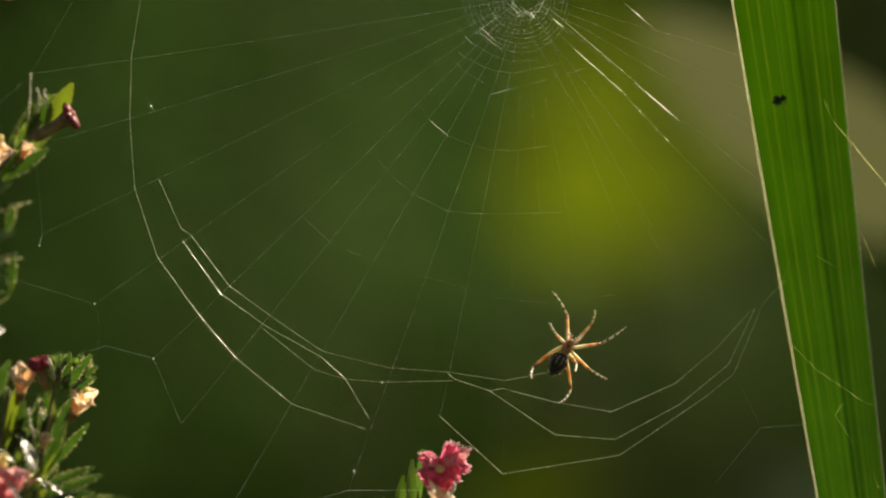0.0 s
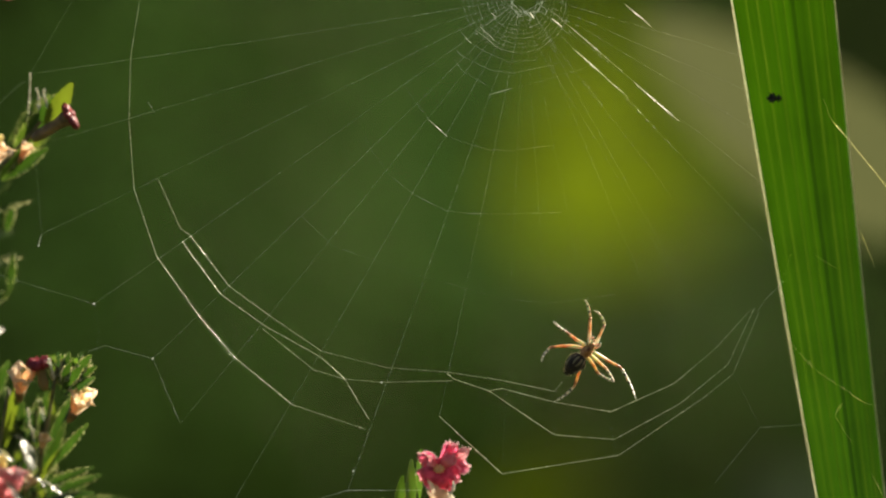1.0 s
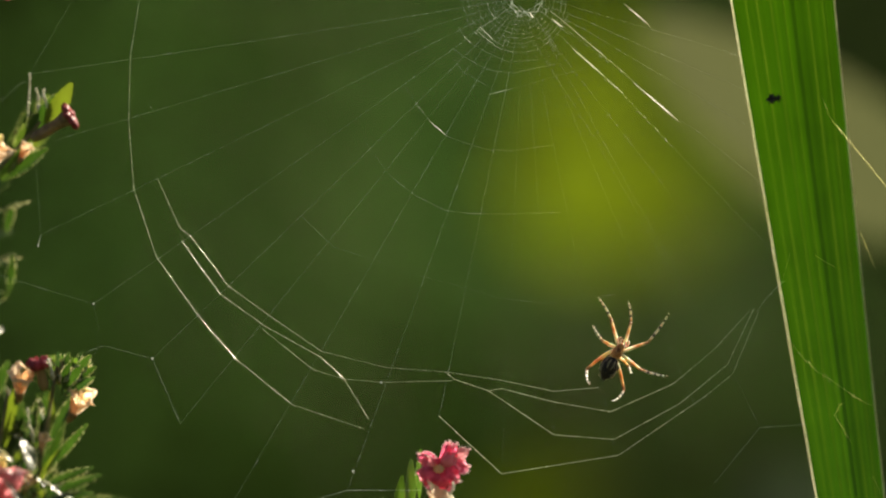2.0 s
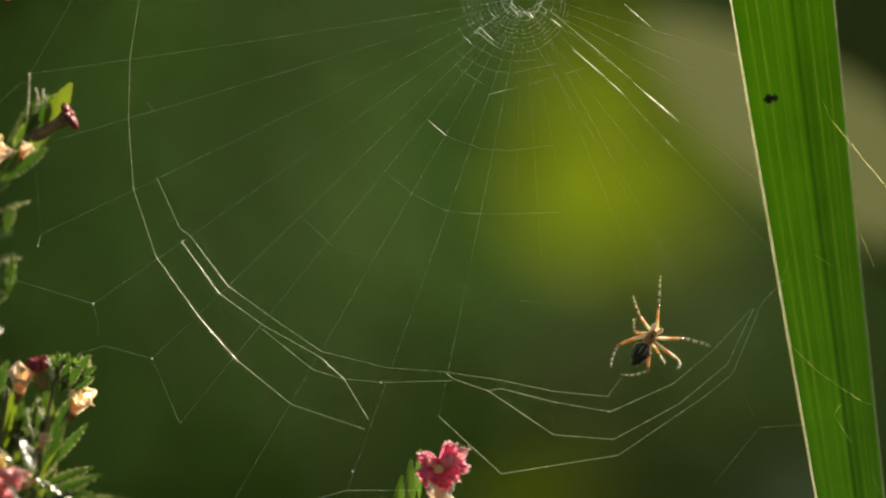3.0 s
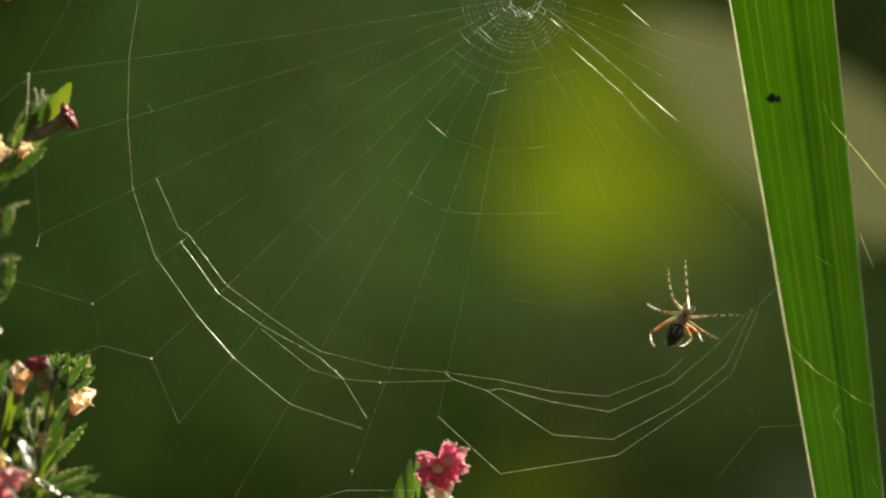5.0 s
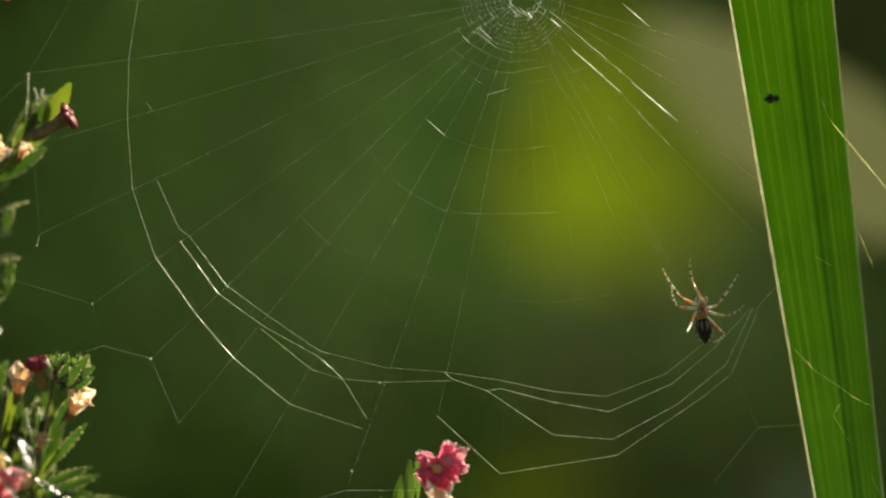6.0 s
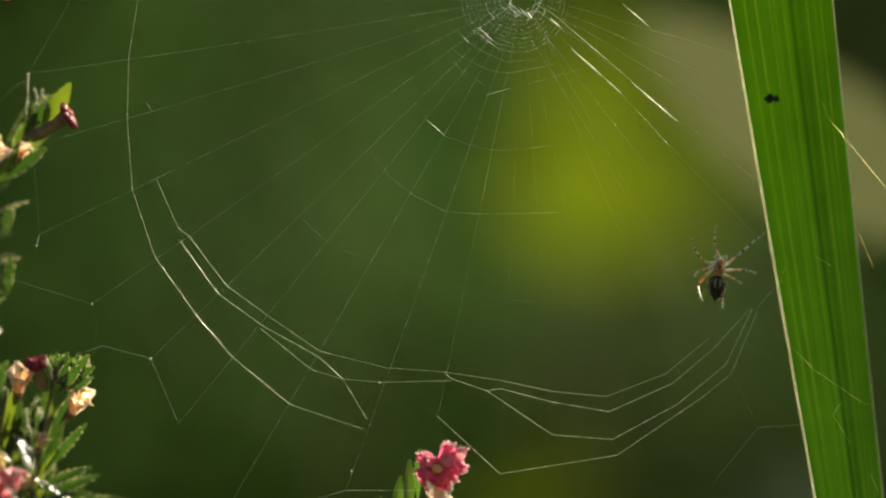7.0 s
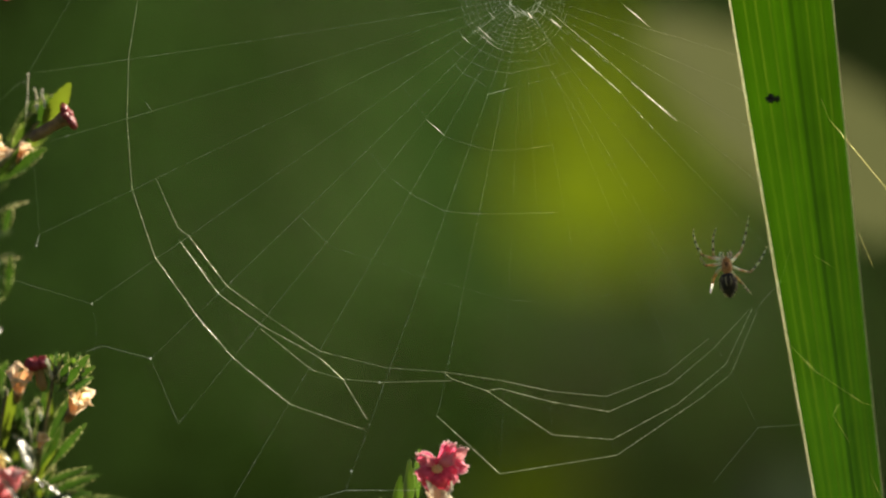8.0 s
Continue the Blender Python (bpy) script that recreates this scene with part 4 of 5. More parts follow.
def thread(web, name, pts, r, material=M_SILK, label="", sag=0.0, beads=0.25, rng=random.Random(3), knots=1.2, often=0.06, step=1.4):
    """A silk thread through pts (right, up, away in mm), straight from one to the next, with uneven thickness."""
    bm = bmesh.new()
    line = []
    if material is M_SILK_THICK:
        # droplets of glue
        step, beads = 0.32, 0.5
    for a, b in zip(pts[:-1], pts[1:]):
        a, b = Vector((a[0], a[2] if len(a) > 2 else 0, a[1])), Vector((b[0], b[2] if len(b) > 2 else 0, b[1]))
        n = max(2, int((b - a).length / step))
        for i in range(n):
            u = i / n
            q = a.lerp(b, u)
            line.append(at(q.x, q.z - sag * 4 * u * (1 - u), q.y))
    line.append(at(b.x, b.z, b.y))
    radii = [r * 0.001 * (1 + rng.uniform(-beads, beads) + (knots if rng.random() < often else 0)) for _ in line]
    radii[0] *= 0.5
    radii[-1] *= 0.4
    tube(bm, line, radii, 5)
    return part(name, bm, material, web, label)


def ribbon(web, name, a, b, width, label="", y=-0.12):
    """A flat pale band put in as a glint between two places, slightly twisted and frayed at its edges."""
    bm = bmesh.new()
    rng = random.Random(int(a[0] * 7 + b[1] * 3))
    a, b = Vector((a[0], 0, a[1])), Vector((b[0], 0, b[1]))
    d = (b - a).normalized()
    side = Vector((-d.z, 0, d.x))
    n = 26
    rows = []
    for i in range(n + 1):
        u = i / n
        q = a.lerp(b, u)
        w = width / 2 * min(1, 5 * u + 0.2, 5 * (1 - u) + 0.2) * rng.uniform(0.6, 1.25)
        row = []
        for k in (-1, 0, 1):
            v = q + side * w * k
            row.append(bm.verts.new(at(v.x, v.z, y + 0.03 * abs(k) + 0.02 * k * math.sin(9 * u))))
        rows.append(row)
    for i in range(n):
        for k in range(2):
            bm.faces.new((rows[i][k], rows[i][k + 1], rows[i + 1][k + 1], rows[i + 1][k]))
    return part(name, bm, M_SILK_GLINT, web, label)


def build_web():
    web = tagged(new("orb_web"), "half-finished orb spider web hung between leaf and shrub", "web")
    ends = [(*(-73.4, 31), 11), (*(-69.6, 19.1), 9), (*(-71.4, 2.6), 10), (*(-62.1, -9.7), 10), (*(-51.7, -19.4), 11), (*(-46.8, -30.9), 10), (*(-38.4, -46.4), 10), (*(-17.2, -42.7), 10), (*(-0.9, -29.4), 8),
            (*(10.1, -39.8), 3), (*(19.4, -33.1), 3), (*(30.4, -36.5), 3), (*(44.4, -28.1), 4), (*(51.2, -22.1), 4)]
    for x, z, w in ends:
        d = (Vector((x, 0, z)) - HUB).normalized()
        thread(web, "radial_thread", [(HUB.x + d.x * 2.6, HUB.z + d.z * 2.6), (x, z)], w * 0.00084, sag=0.3, beads=0.4, knots=1.8, often=0.10, step=0.4)
    B = BLADE_Y
    k = 1 + B / 1000
    # on the leaf's side each radial is thicker near the hub; it ends on the leaf's margin
    for pts, end in (([(16.6, 44.8), (43.2, 37.0)], (52.6, 34.0)), ([(16.8, 43.6), (25.1, 40.4), (44.5, 31.9)], (53.6, 27.9)), ([(17.6, 42.6), (25.1, 38.7), (44.5, 27.2)], (54.9, 21.0)),
                     ([(20.1, 40.1), (33.3, 29.8), (41.5, 23.0), (44.2, 21.3)], (56.6, 11.1)), ([(20.1, 38.3), (22.8, 35.6), (31.6, 27.4), (41.8, 16.6)], (58.6, -0.9))):
        thread(web, "radial_thread", pts, 0.0062, sag=0.1, beads=0.7, knots=2.4, often=0.10, step=0.4)
        thread(web, "radial_thread", [pts[-1], (end[0] * k, end[1] * k, B - 1)], 0.0085, beads=0.6, knots=2.0, often=0.08, step=0.5)
    for pts, end in (([(18.2, 38.6), (19.8, 35.6), (36.6, 14.1)], (55.2, -11.1)), ([(15.6, 37.0), (16.5, 35.6), (26.6, 19.6)], (47.8, -17.7))):
        thread(web, "radial_thread", pts, 0.0042, beads=0.7, knots=2.4, often=0.10, step=0.4)
        thread(web, "radial_thread", [pts[-1], end], 0.0022, beads=0.6, knots=2.0, often=0.08, step=0.5)
    # anchors and forks at the ends of the radials
    thread(web, "frame_thread", [(-73.4, 31), (-65.9, 44.1), (-50.4, 71.1)], 0.009)
    thread(web, "frame_thread", [(-83.4, 22.9, 12), (-75.8, 29.8, 12), (-74.3, 30.0, 12)], 0.014)
    thread(web, "frame_thread", [(-71.4, 2.6), (-72.4, 0.4, 6)], 0.045)
    thread(web, "frame_thread", [(-71.4, 2.6), (-72.6, 18.1)], 0.006)
    thread(web, "frame_thread", [(-62.1, -9.7), (-74, -6.1), (-82.4, -3.9, 12)], 0.010)
    thread(web, "frame_thread", [(-62.1, -9.7), (-61.2, -13.9), (-61.9, -19.9)], 0.004)
    thread(web, "frame_thread", [(-51.7, -19.4), (-60.2, -17.1), (-64.2, -18.5, 12)], 0.014)
    thread(web, "frame_thread", [(-51.7, -19.4), (-46.8, -30.9)], 0.010)
    thread(web, "frame_thread", [(-23.4, -44.5), (-17.2, -42.7), (-4.2, -42.7)], 0.028)
    thread(web, "frame_thread", [(55.2, -11.1), (56.8, -8.9), (60.9, -5.6, B - 1)], 0.024)
    thread(web, "frame_thread", [(51.2, -22.1), (55.8, -31.6)], 0.007)
    thread(web, "frame_thread", [(47.8, -41.4), (55.8, -31.6), (65.0, -31.5, B)], 0.024)
    for c in ((-62.1, -9.7), (-51.7, -19.4), (-11.2, -23.6), (-16.2, -39.3), (-71.9, 0.6)):
        bm = bmesh.new()
        blob(bm, at(*c), (0.00016, 0.00016, 0.00022), seg=8, rings=6, rough=0.2)
        part("silk_knot", bm, M_SILK, web)
    # the bridge above and the radials that hang from it
    thread(web, "frame_thread", [(-94.4, 67.1), (-50.4, 71.6), (49.0, 68.0, 12)], 0.03)
    for k in range(9):
        x = -60 + 12 * k
        z = 67.1 + 4.5 * (x + 94) / 150
        d = (Vector((x, 0, z)) - HUB).normalized()
        thread(web, "radial_thread", [(HUB.x + d.x * 2.6, HUB.z + d.z * 2.6), (x, z - 0.6, max(0, x) * 0.2)], 0.020)
    # capture spiral: outer turns
    T = M_SILK_THICK
    thread(web, "spiral_thread", [(-52.2, 56.1), (-54, 44.1), (-55.6, 34.1), (-55.9, 22.9), (-55, 10.6), (-51, -1.4), (-43.5, -11.9), (-37.1, -19.3), (-27.1, -27.5), (-14.1, -31.9)], 0.028, T)
    thread(web, "spiral_thread", [(-50.7, 12.3), (-46.8, 3.6), (-45.1, 2.5), (-38.3, -6.5), (-30.6, -12.1), (-21.8, -18.1), (-10.2, -21), (0.6, -21.8), (10.4, -23.3)], 0.022, T)
    thread(web, "spiral_thread", [(-46.6, 1.5), (-39.8, -7.9), (-31.9, -13.6), (-22, -19.1), (-17.8, -22.9), (-13.4, -30.2)], 0.029, T)
    thread(web, "spiral_thread", [(-32.3, -14.1), (-23.2, -21.4), (-17.8, -23), (-11.2, -23.6), (1.6, -23.3)], 0.028, T)
    thread(web, "spiral_thread", [(0.3, -21.9), (1.6, -23), (7.8, -25.1), (19.4, -32.9), (30, -33.7), (41.6, -27.4), (50.1, -20.4), (54.8, -10.4)], 0.046, T)
    thread(web, "spiral_thread", [(7.8, -25.1), (10.1, -24.7), (19.4, -27.1), (29.4, -28.8), (40.6, -23.8), (47.8, -17.7), (54.2, -10.7)], 0.046, T)
    thread(web, "spiral_thread", [(-1.1, -29.5), (10.1, -39.8), (30.8, -36.5), (46.1, -26.1), (51, -22.1), (55.6, -11.1)], 0.046, T)
    # guide spiral, wide and thin
    thread(web, "guide_thread", [(-25.4, 5.9), (-19.7, 0.4), (-11.9, -2.1), (-4.9, -4.6), (2.6, -6.6), (9.6, -8.7), (18.1, -9.6), (30.6, -8)], 0.005, knots=2, often=0.2)
    thread(web, "guide_thread", [(-25.4, 5.9), (-19.7, 0.4)], 0.012)
    thread(web, "guide_thread", [(-14.4, 20.6), (-13.4, 17.9), (-9.6, 12.9), (-5.4, 9.6), (0.1, 6.8), (4.6, 6.3), (10.6, 6.2), (20.6, 6.5)], 0.0055, knots=2, often=0.2)
    thread(web, "guide_thread", [(-7.4, 29.3), (-4.9, 25.6), (-2.7, 22.8)], 0.0045)
    thread(web, "guide_thread", [(0.5, 19.9), (4.2, 18.6), (7.6, 17.6), (11.6, 17.4), (19.6, 18.4)], 0.0075)
    thread(web, "guide_thread", [(7.8, 27.3), (11.8, 28.4)], 0.032, beads=0.7)
    thread(web, "guide_thread", [(11.8, 28.4), (16.6, 29.6), (25.1, 32.1)], 0.006, beads=0.5)
    thread(web, "guide_thread", [(1.6, 33.6), (3.2, 31.4), (7.7, 28.8)], 0.012)
    thread(web, "guide_thread", [(1.6, 35.6), (2.8, 34.4), (6.6, 32.3), (8.4, 31.6), (12.1, 31.1), (15.1, 31.8), (20.1, 32.8)], 0.010)
    thread(web, "guide_thread", [(2.4, 39.3), (3.4, 37.7), (4.8, 36.3), (7.8, 34.6), (11.3, 33.1), (16.6, 33.5)], 0.010)
    thread(web, "guide_thread", [(-52.6, 26.1), (-51.4, 24.2)], 0.018)
    # white bands that imitate sun glints on some radials
    for a, b, r in (((33.5, 29.7), (41.7, 22.7), 0.11), ((18.2, 42.7), (33.5, 29.7), 0.03), ((22.6, 35.6), (28.6, 30.4), 0.08), ((28.6, 30.4), (31.8, 27.6), 0.05), ((31.8, 43.7), (36.8, 39.4), 0.08), ((19, 40.8), (20.8, 39.3), 0.12), ((-2.9, 22.9), (0.5, 19.9), 0.065), ((15, 41.9), (15.8, 40.8), 0.16), ((6.1, 39.4), (8.9, 36.8), 0.05), ((5.4, 38.8), (9.9, 35.3), 0.03), ((8.1, 41.9), (9.3, 40.8), 0.04), ((3.4, 37.7), (4.8, 36.3), 0.045)):
        ribbon(web, "glint_band", a, b, r, "white band put in as a glint on the silk", y=max(-0.12, (a[0] - HUB.x) * 0.29 - 1))
    # hub: a fine spiral with a torn open middle
    rng = random.Random(8)
    spokes = 26
    pts = []
    for i in range(spokes * 9):
        a = 2 * math.pi * i / spokes
        r = 3.2 + 0.92 * i / spokes + rng.uniform(-0.12, 0.12)
        pts.append((HUB.x - 0.8 + r * math.cos(a) * (0.78 if math.cos(a) > 0 else 0.92), HUB.z + r * math.sin(a) * 0.86))
    thread(web, "hub_spiral", pts, 0.0070, beads=0.85, rng=rng, knots=2.2, often=0.15, step=0.4)
    # beads added as glints where the turns cross the spokes
    bm = bmesh.new()
    for x, z in pts:
        if rng.random() < 0.6:
            r = 0.000035 * rng.uniform(0.5, 1.6)
            blob(bm, at(x, z), (r, r, r * 1.3), seg=5, rings=4)
    part("hub_glints", bm, M_SILK_GLINT, web, "bright beads put in as glints on the hub silk")["kind"] = "stuff"
    for k in range(9):
        a = 2 * math.pi * (k + rng.uniform(0, 0.6)) / 9
        r = rng.uniform(9, 13)
        thread(web, "hub_spoke", [(HUB.x + 2.6 * math.cos(a), HUB.z + 2.6 * math.sin(a)), (HUB.x + r * math.cos(a), HUB.z + r * math.sin(a))], 0.010, beads=0.8, rng=rng)
    for k in range(4):
        p = []
        for i in range(9):
            a = 0.9 * i + k * 1.7 + rng.uniform(-0.3, 0.3)
            r = 2.6 + rng.uniform(-0.5, 1.2)
            p.append((HUB.x + r * math.cos(a), HUB.z + r * math.sin(a)))
        thread(web, "hub_tangle", p, 0.015, beads=0.9, rng=rng, knots=2.0, often=0.2, step=0.3)
    thread(web, "hub_tangle", [(13.1, 43.1), (14.4, 41.9), (15.4, 40.8), (14.8, 40.3)], 0.040, beads=0.7, step=0.3)
    thread(web, "hub_tangle", [(16.6, 43.3), (18.1, 42.3), (17.8, 41.5), (16.6, 42.1), (15.8, 41.9)], 0.034, beads=0.7, step=0.3)


build_web()


def build_stray_threads():
    """Loose silk over the strap leaf."""
    ob = tagged(new("stray_silk"), "loose silk threads hanging in front of the strap leaf", "silk")
    B = -6.0
    k = 1 + B / 1000

    def on(*pts):
        return [(x * k, z * k, B) for x, z in pts]
    for pts, r in ((on((66.9, 26.6), (68.4, 22.9)), 0.012), (on((68.4, 22.9), (71.6, 19.1), (80.6, 8.1)), 0.030), (on((73.6, 2.9), (76.2, -3.4)), 0.026), (on((60.1, -14.9), (61.8, -17.4), (64.1, -19.9), (65.6, -21.4), (74.1, -27.1), (76.4, -27.9)), 0.0085),
                   (on((70.6, -27.1), (69, -29.4), (72.1, -34.4)), 0.012), (on((70, -27.4), (69.2, -29)), 0.016), (on((72.1, -25.9), (74.1, -27.1)), 0.012), (on((64.4, -19.7), (65.2, -21.1)), 0.012), (on((65.6, -1.1), (69.1, -3.3)), 0.014), (on((61.6, 0.1), (59.4, -6.4)), 0.004), (on((75.6, -39.9), (77.6, -43.9)), 0.012)):
        thread(ob, "stray_thread", pts, r, M_SILK_WARM)


build_stray_threads()


# ---- the spider ----
def build_spider():
    spider = tagged(new("spider"), "small brown orb spider with dark abdomen and banded legs", "spider")
    mm = 0.001
    bm = bmesh.new()
    blob(bm, (0, 0, -0.1 * mm), (0.92 * mm, 0.7 * mm, 1.45 * mm), seg=20, rings=14, rough=0.08, squeeze=0.22)
    blob(bm, (0, -0.25 * mm, 0.9 * mm), (0.62 * mm, 0.5 * mm, 0.75 * mm), seg=14, rings=10)
    chest = part("head_chest", bm, M_CARAPACE, spider, "amber carapace")
    # dark sternum: the underside faces the lens
    bm = bmesh.new()
    blob(bm, (0, -0.40 * mm, 0.1 * mm), (0.46 * mm, 0.36 * mm, 0.95 * mm), seg=16, rings=12, rough=0.35)
    part("sternum", bm, M_STERNUM, chest, "dark red sternum on the underside")
    bm = bmesh.new()
    blob(bm, (0, 0.15 * mm, -3.45 * mm), (1.54 * mm, 1.36 * mm, 2.12 * mm), seg=28, rings=22, rough=0.10, squeeze=-0.26)
    abd = part("abdomen", bm, M_ABDOMEN, spider, "dark rounded abdomen")
    for sx in (-1, 1):
        bm = bmesh.new()
        pts = [Vector((sx * x * mm, -y * mm, z * mm)) for x, y, z in ((0.34, 1.00, -1.9), (0.46, 1.20, -2.4), (0.46, 1.27, -2.9), (0.34, 1.28, -3.6))]
        tube(bm, spline(pts, 9), [0.00010, 0.00016, 0.00018, 0.00017, 0.00016, 0.00014, 0.00012, 0.0001, 0.00006], 6)
        part("stripe", bm, M_MARK, abd, "pale stripe")
        bm = bmesh.new()
        pts = [Vector((sx * x * mm, -y * mm, z * mm)) for x, y, z in ((0.80, 0.6, -1.9), (1.14, 0.55, -2.9), (1.25, 0.5, -3.8), (1.0, 0.42, -4.8))]
        tube(bm, spline(pts, 9), [0.00010] + [0.00022] * 7 + [0.00008], 6)
        part("flank_mark", bm, M_MARK, abd, "pale flank mark")
        bm = bmesh.new()
        tube(bm, spline([Vector((sx * 0.35 * mm, -0.4 * mm, 1.3 * mm)), Vector((sx * 0.5 * mm, -0.55 * mm, 1.9 * mm)), Vector((sx * 0.3 * mm, -0.7 * mm, 2.3 * mm))], 7), [0.00022, 0.00024, 0.00022, 0.0002, 0.00017, 0.00014, 0.00008], 8)
        part("jaw", bm, M_PALP, spider, "pale jaw")
        bm = bmesh.new()
        tube(bm, spline([Vector((sx * 0.7 * mm, -0.3 * mm, 1.1 * mm)), Vector((sx * 1.05 * mm, -0.5 * mm, 1.9 * mm)), Vector((sx * 0.75 * mm, -0.7 * mm, 2.5 * mm))], 7), [0.00014, 0.00015, 0.00014, 0.00014, 0.00017, 0.00017, 0.00008], 8)
        part("palp", bm, M_PALP, spider, "pale palp")
    bm = bmesh.new()
    for q in ((0.18, -5.45), (-0.18, -5.45), (0, -5.35)):
        tube(bm, [Vector((q[0] * mm, -0.1 * mm, q[1] * mm)), Vector((q[0] * 1.3 * mm, -0.15 * mm, (q[1] - 0.45) * mm))], [0.0002, 0.00008], 6)
    part("spinneret", bm, M_ABDOMEN, abd)
    # short pale hairs all over the abdomen and the carapace
    rng = random.Random(31)
    for host, centre, size, n, name in ((abd, (0, 0.15, -3.45), (1.52, 1.35, 2.1), 150, "abdomen_hairs"), (chest, (0, 0, -0.1), (1.02, 0.68, 1.4), 120, "carapace_hairs")):
        bm = bmesh.new()
        for _ in range(n):
            d = Vector((rng.gauss(0, 1), rng.gauss(0, 0.4), rng.gauss(0, 1))).normalized()
            w = 1 + 0.26 * d.z if host is abd else 1 - 0.22 * d.z
            q = (Vector(centre) + Vector((d.x * size[0] * w, d.y * size[1] * w, d.z * size[2]))) * mm
            tip = q + (d + Vector((0, 0, -0.9))).normalized() * rng.uniform(0.25, 0.5) * mm
            tube(bm, [q, tip], [0.000022, 0.000008], 3, cap=False)
        part(name, bm, M_HAIR, host, "short pale hairs")
    return spider


SPIDER = build_spider()
# time, middle of the head and chest (right, up), and the lean of the body to the right, degrees
BODY = [
    (0, 21.6, -17.4, 31.2),
    (0.2, 22, -18.4, 27.2),
    (0.5, 21.7, -19.9, 16.7),
    (0.7, 23.2, -19.2, 25.9),
    (1, 25.3, -17.9, 43.0),
    (1.2, 27.1, -18.2, 47.3),
    (1.5, 29.8, -17.7, 32.0),
    (1.7, 30.3, -18.1, 26.6),
    (2.8, 34.7, -17, 38.0),
    (3, 36.6, -15.7, 32.9),
    (3.2, 37.9, -14.6, 23.2),
    (3.5, 38.6, -14.7, 20.7),
    (4, 39.1, -15.5, 18.4),
    (4.2, 39.7, -16.9, 0.0),
    (4.5, 40.5, -13.6, 24.2),
    (4.7, 41.5, -12.8, 28.7),
    (5.8, 44.9, -10.1, 7.5),
    (6, 45.9, -10.9, -6.0),
    (6.2, 46.2, -9.9, 2.9),
    (6.5, 46.8, -6.7, 18.9),
    (6.8, 48, -4.4, 15.9),
    (7, 48.9, -3.4, 7.7),
    (7.2, 49.3, -2.6, 3.0),
    (7.5, 49.5, -2.7, -2.9),
    (7.8, 51.2, -3.7, -19.4),
    (8, 50.2, -2.9, -6.0),
]
HIPS = [(-0.55, 0.95), (-0.85, 0.45), (-0.85, -0.25), (-0.45, -0.95), (0.55, 0.95), (0.85, 0.45), (0.85, -0.25), (0.45, -0.95)]


def body_pose(x, z, lean):
    return Matrix.Translation(at(x, z)) @ Euler((0, radians(lean), 0)).to_matrix().to_4x4()


def leg(hip, rows):
    """A leg of two rigid pieces. rows: time, knee (right, up), foot (right, up), on the web in mm.
    What a piece seems short by is its slant in depth: it hangs on the far side, its knees stand back from the web and its feet reach for it."""
    hip = Vector((hip[0], 0, hip[1])) * 0.001
    knees, feet = [], []
    for (t, kx, kz, fx, fz), (_, bx, bz, lean) in zip(rows, BODY):
        inv = body_pose(bx, bz, lean).inverted()
        knees.append(inv @ at(kx, kz) - hip)
        feet.append(inv @ at(fx, fz) - hip)
    lens = sorted((k.length for k in knees), reverse=True)
    upper = lens[0] * 1.02
    shins = sorted(((f - k).length for k, f in zip(knees, feet)), reverse=True)
    lower = shins[0] * 1.02
    ups, lows = [], []
    for k, f in zip(knees, feet):
        u = Vector((k.x, math.sqrt(max(0, upper ** 2 - k.length ** 2)) * 0.9, k.z)).normalized()
        s = f - k
        w = Vector((s.x, -math.sqrt(max(0, lower ** 2 - s.length ** 2)) * 0.9, s.z)).normalized()
        ups.append(u)
        lows.append(w)
    rest_u = sum(ups, Vector()).normalized()
    turns_u = [rest_u.rotation_difference(u) for u in ups]
    local = [q.inverted() @ w for q, w in zip(turns_u, lows)]
    rest_w = sum(local, Vector()).normalized()
    turns_w = [rest_w.rotation_difference(w) for w in local]
    bm = bmesh.new()
    n = 12
    # both pieces bulge outwards at the knee
    bow = -(rest_w - rest_u * rest_w.dot(rest_u)).normalized() * upper * 0.06
    curl = (rest_u - rest_w * rest_u.dot(rest_w)).normalized() * lower * 0.09
    tube(bm, [rest_u * upper * i / (n - 1) + bow * math.sin(math.pi * i / (n - 1)) for i in range(n)], [0.000224, 0.000288, 0.000320, 0.000328, 0.000320, 0.000304, 0.000288, 0.000272, 0.000256, 0.000248, 0.000240, 0.000208], 8)
    a = part("leg", bm, M_THIGH, SPIDER)
    a.location = hip
    bm = bmesh.new()
    n = 14
    tube(bm, [rest_w * lower * i / (n - 1) + curl * math.sin(math.pi * i / (n - 1)) for i in range(n)], [0.000180, 0.000211, 0.000216, 0.000207, 0.000195, 0.000180, 0.000165, 0.000150, 0.000136, 0.000120, 0.000104, 0.000086, 0.000062, 0.000030], 8)
    for i in range(26):
        q = random.uniform(0.1, 0.8)
        q = rest_w * lower * q + curl * math.sin(math.pi * q)
        o = rest_w.orthogonal().normalized()
        o = (Matrix.Rotation(random.uniform(0, 6.28), 3, rest_w) @ o + rest_w * 0.7).normalized()
        tube(bm, [q, q + o * 0.0005], [0.000025, 0.000008], 3)
    b = part("leg_shin", bm, M_SHIN, a, "shin ringed pale and black")
    b.location = rest_u * upper
    return (a, b, [r[0] for r in rows], hip, rest_u * upper, turns_u, turns_w)


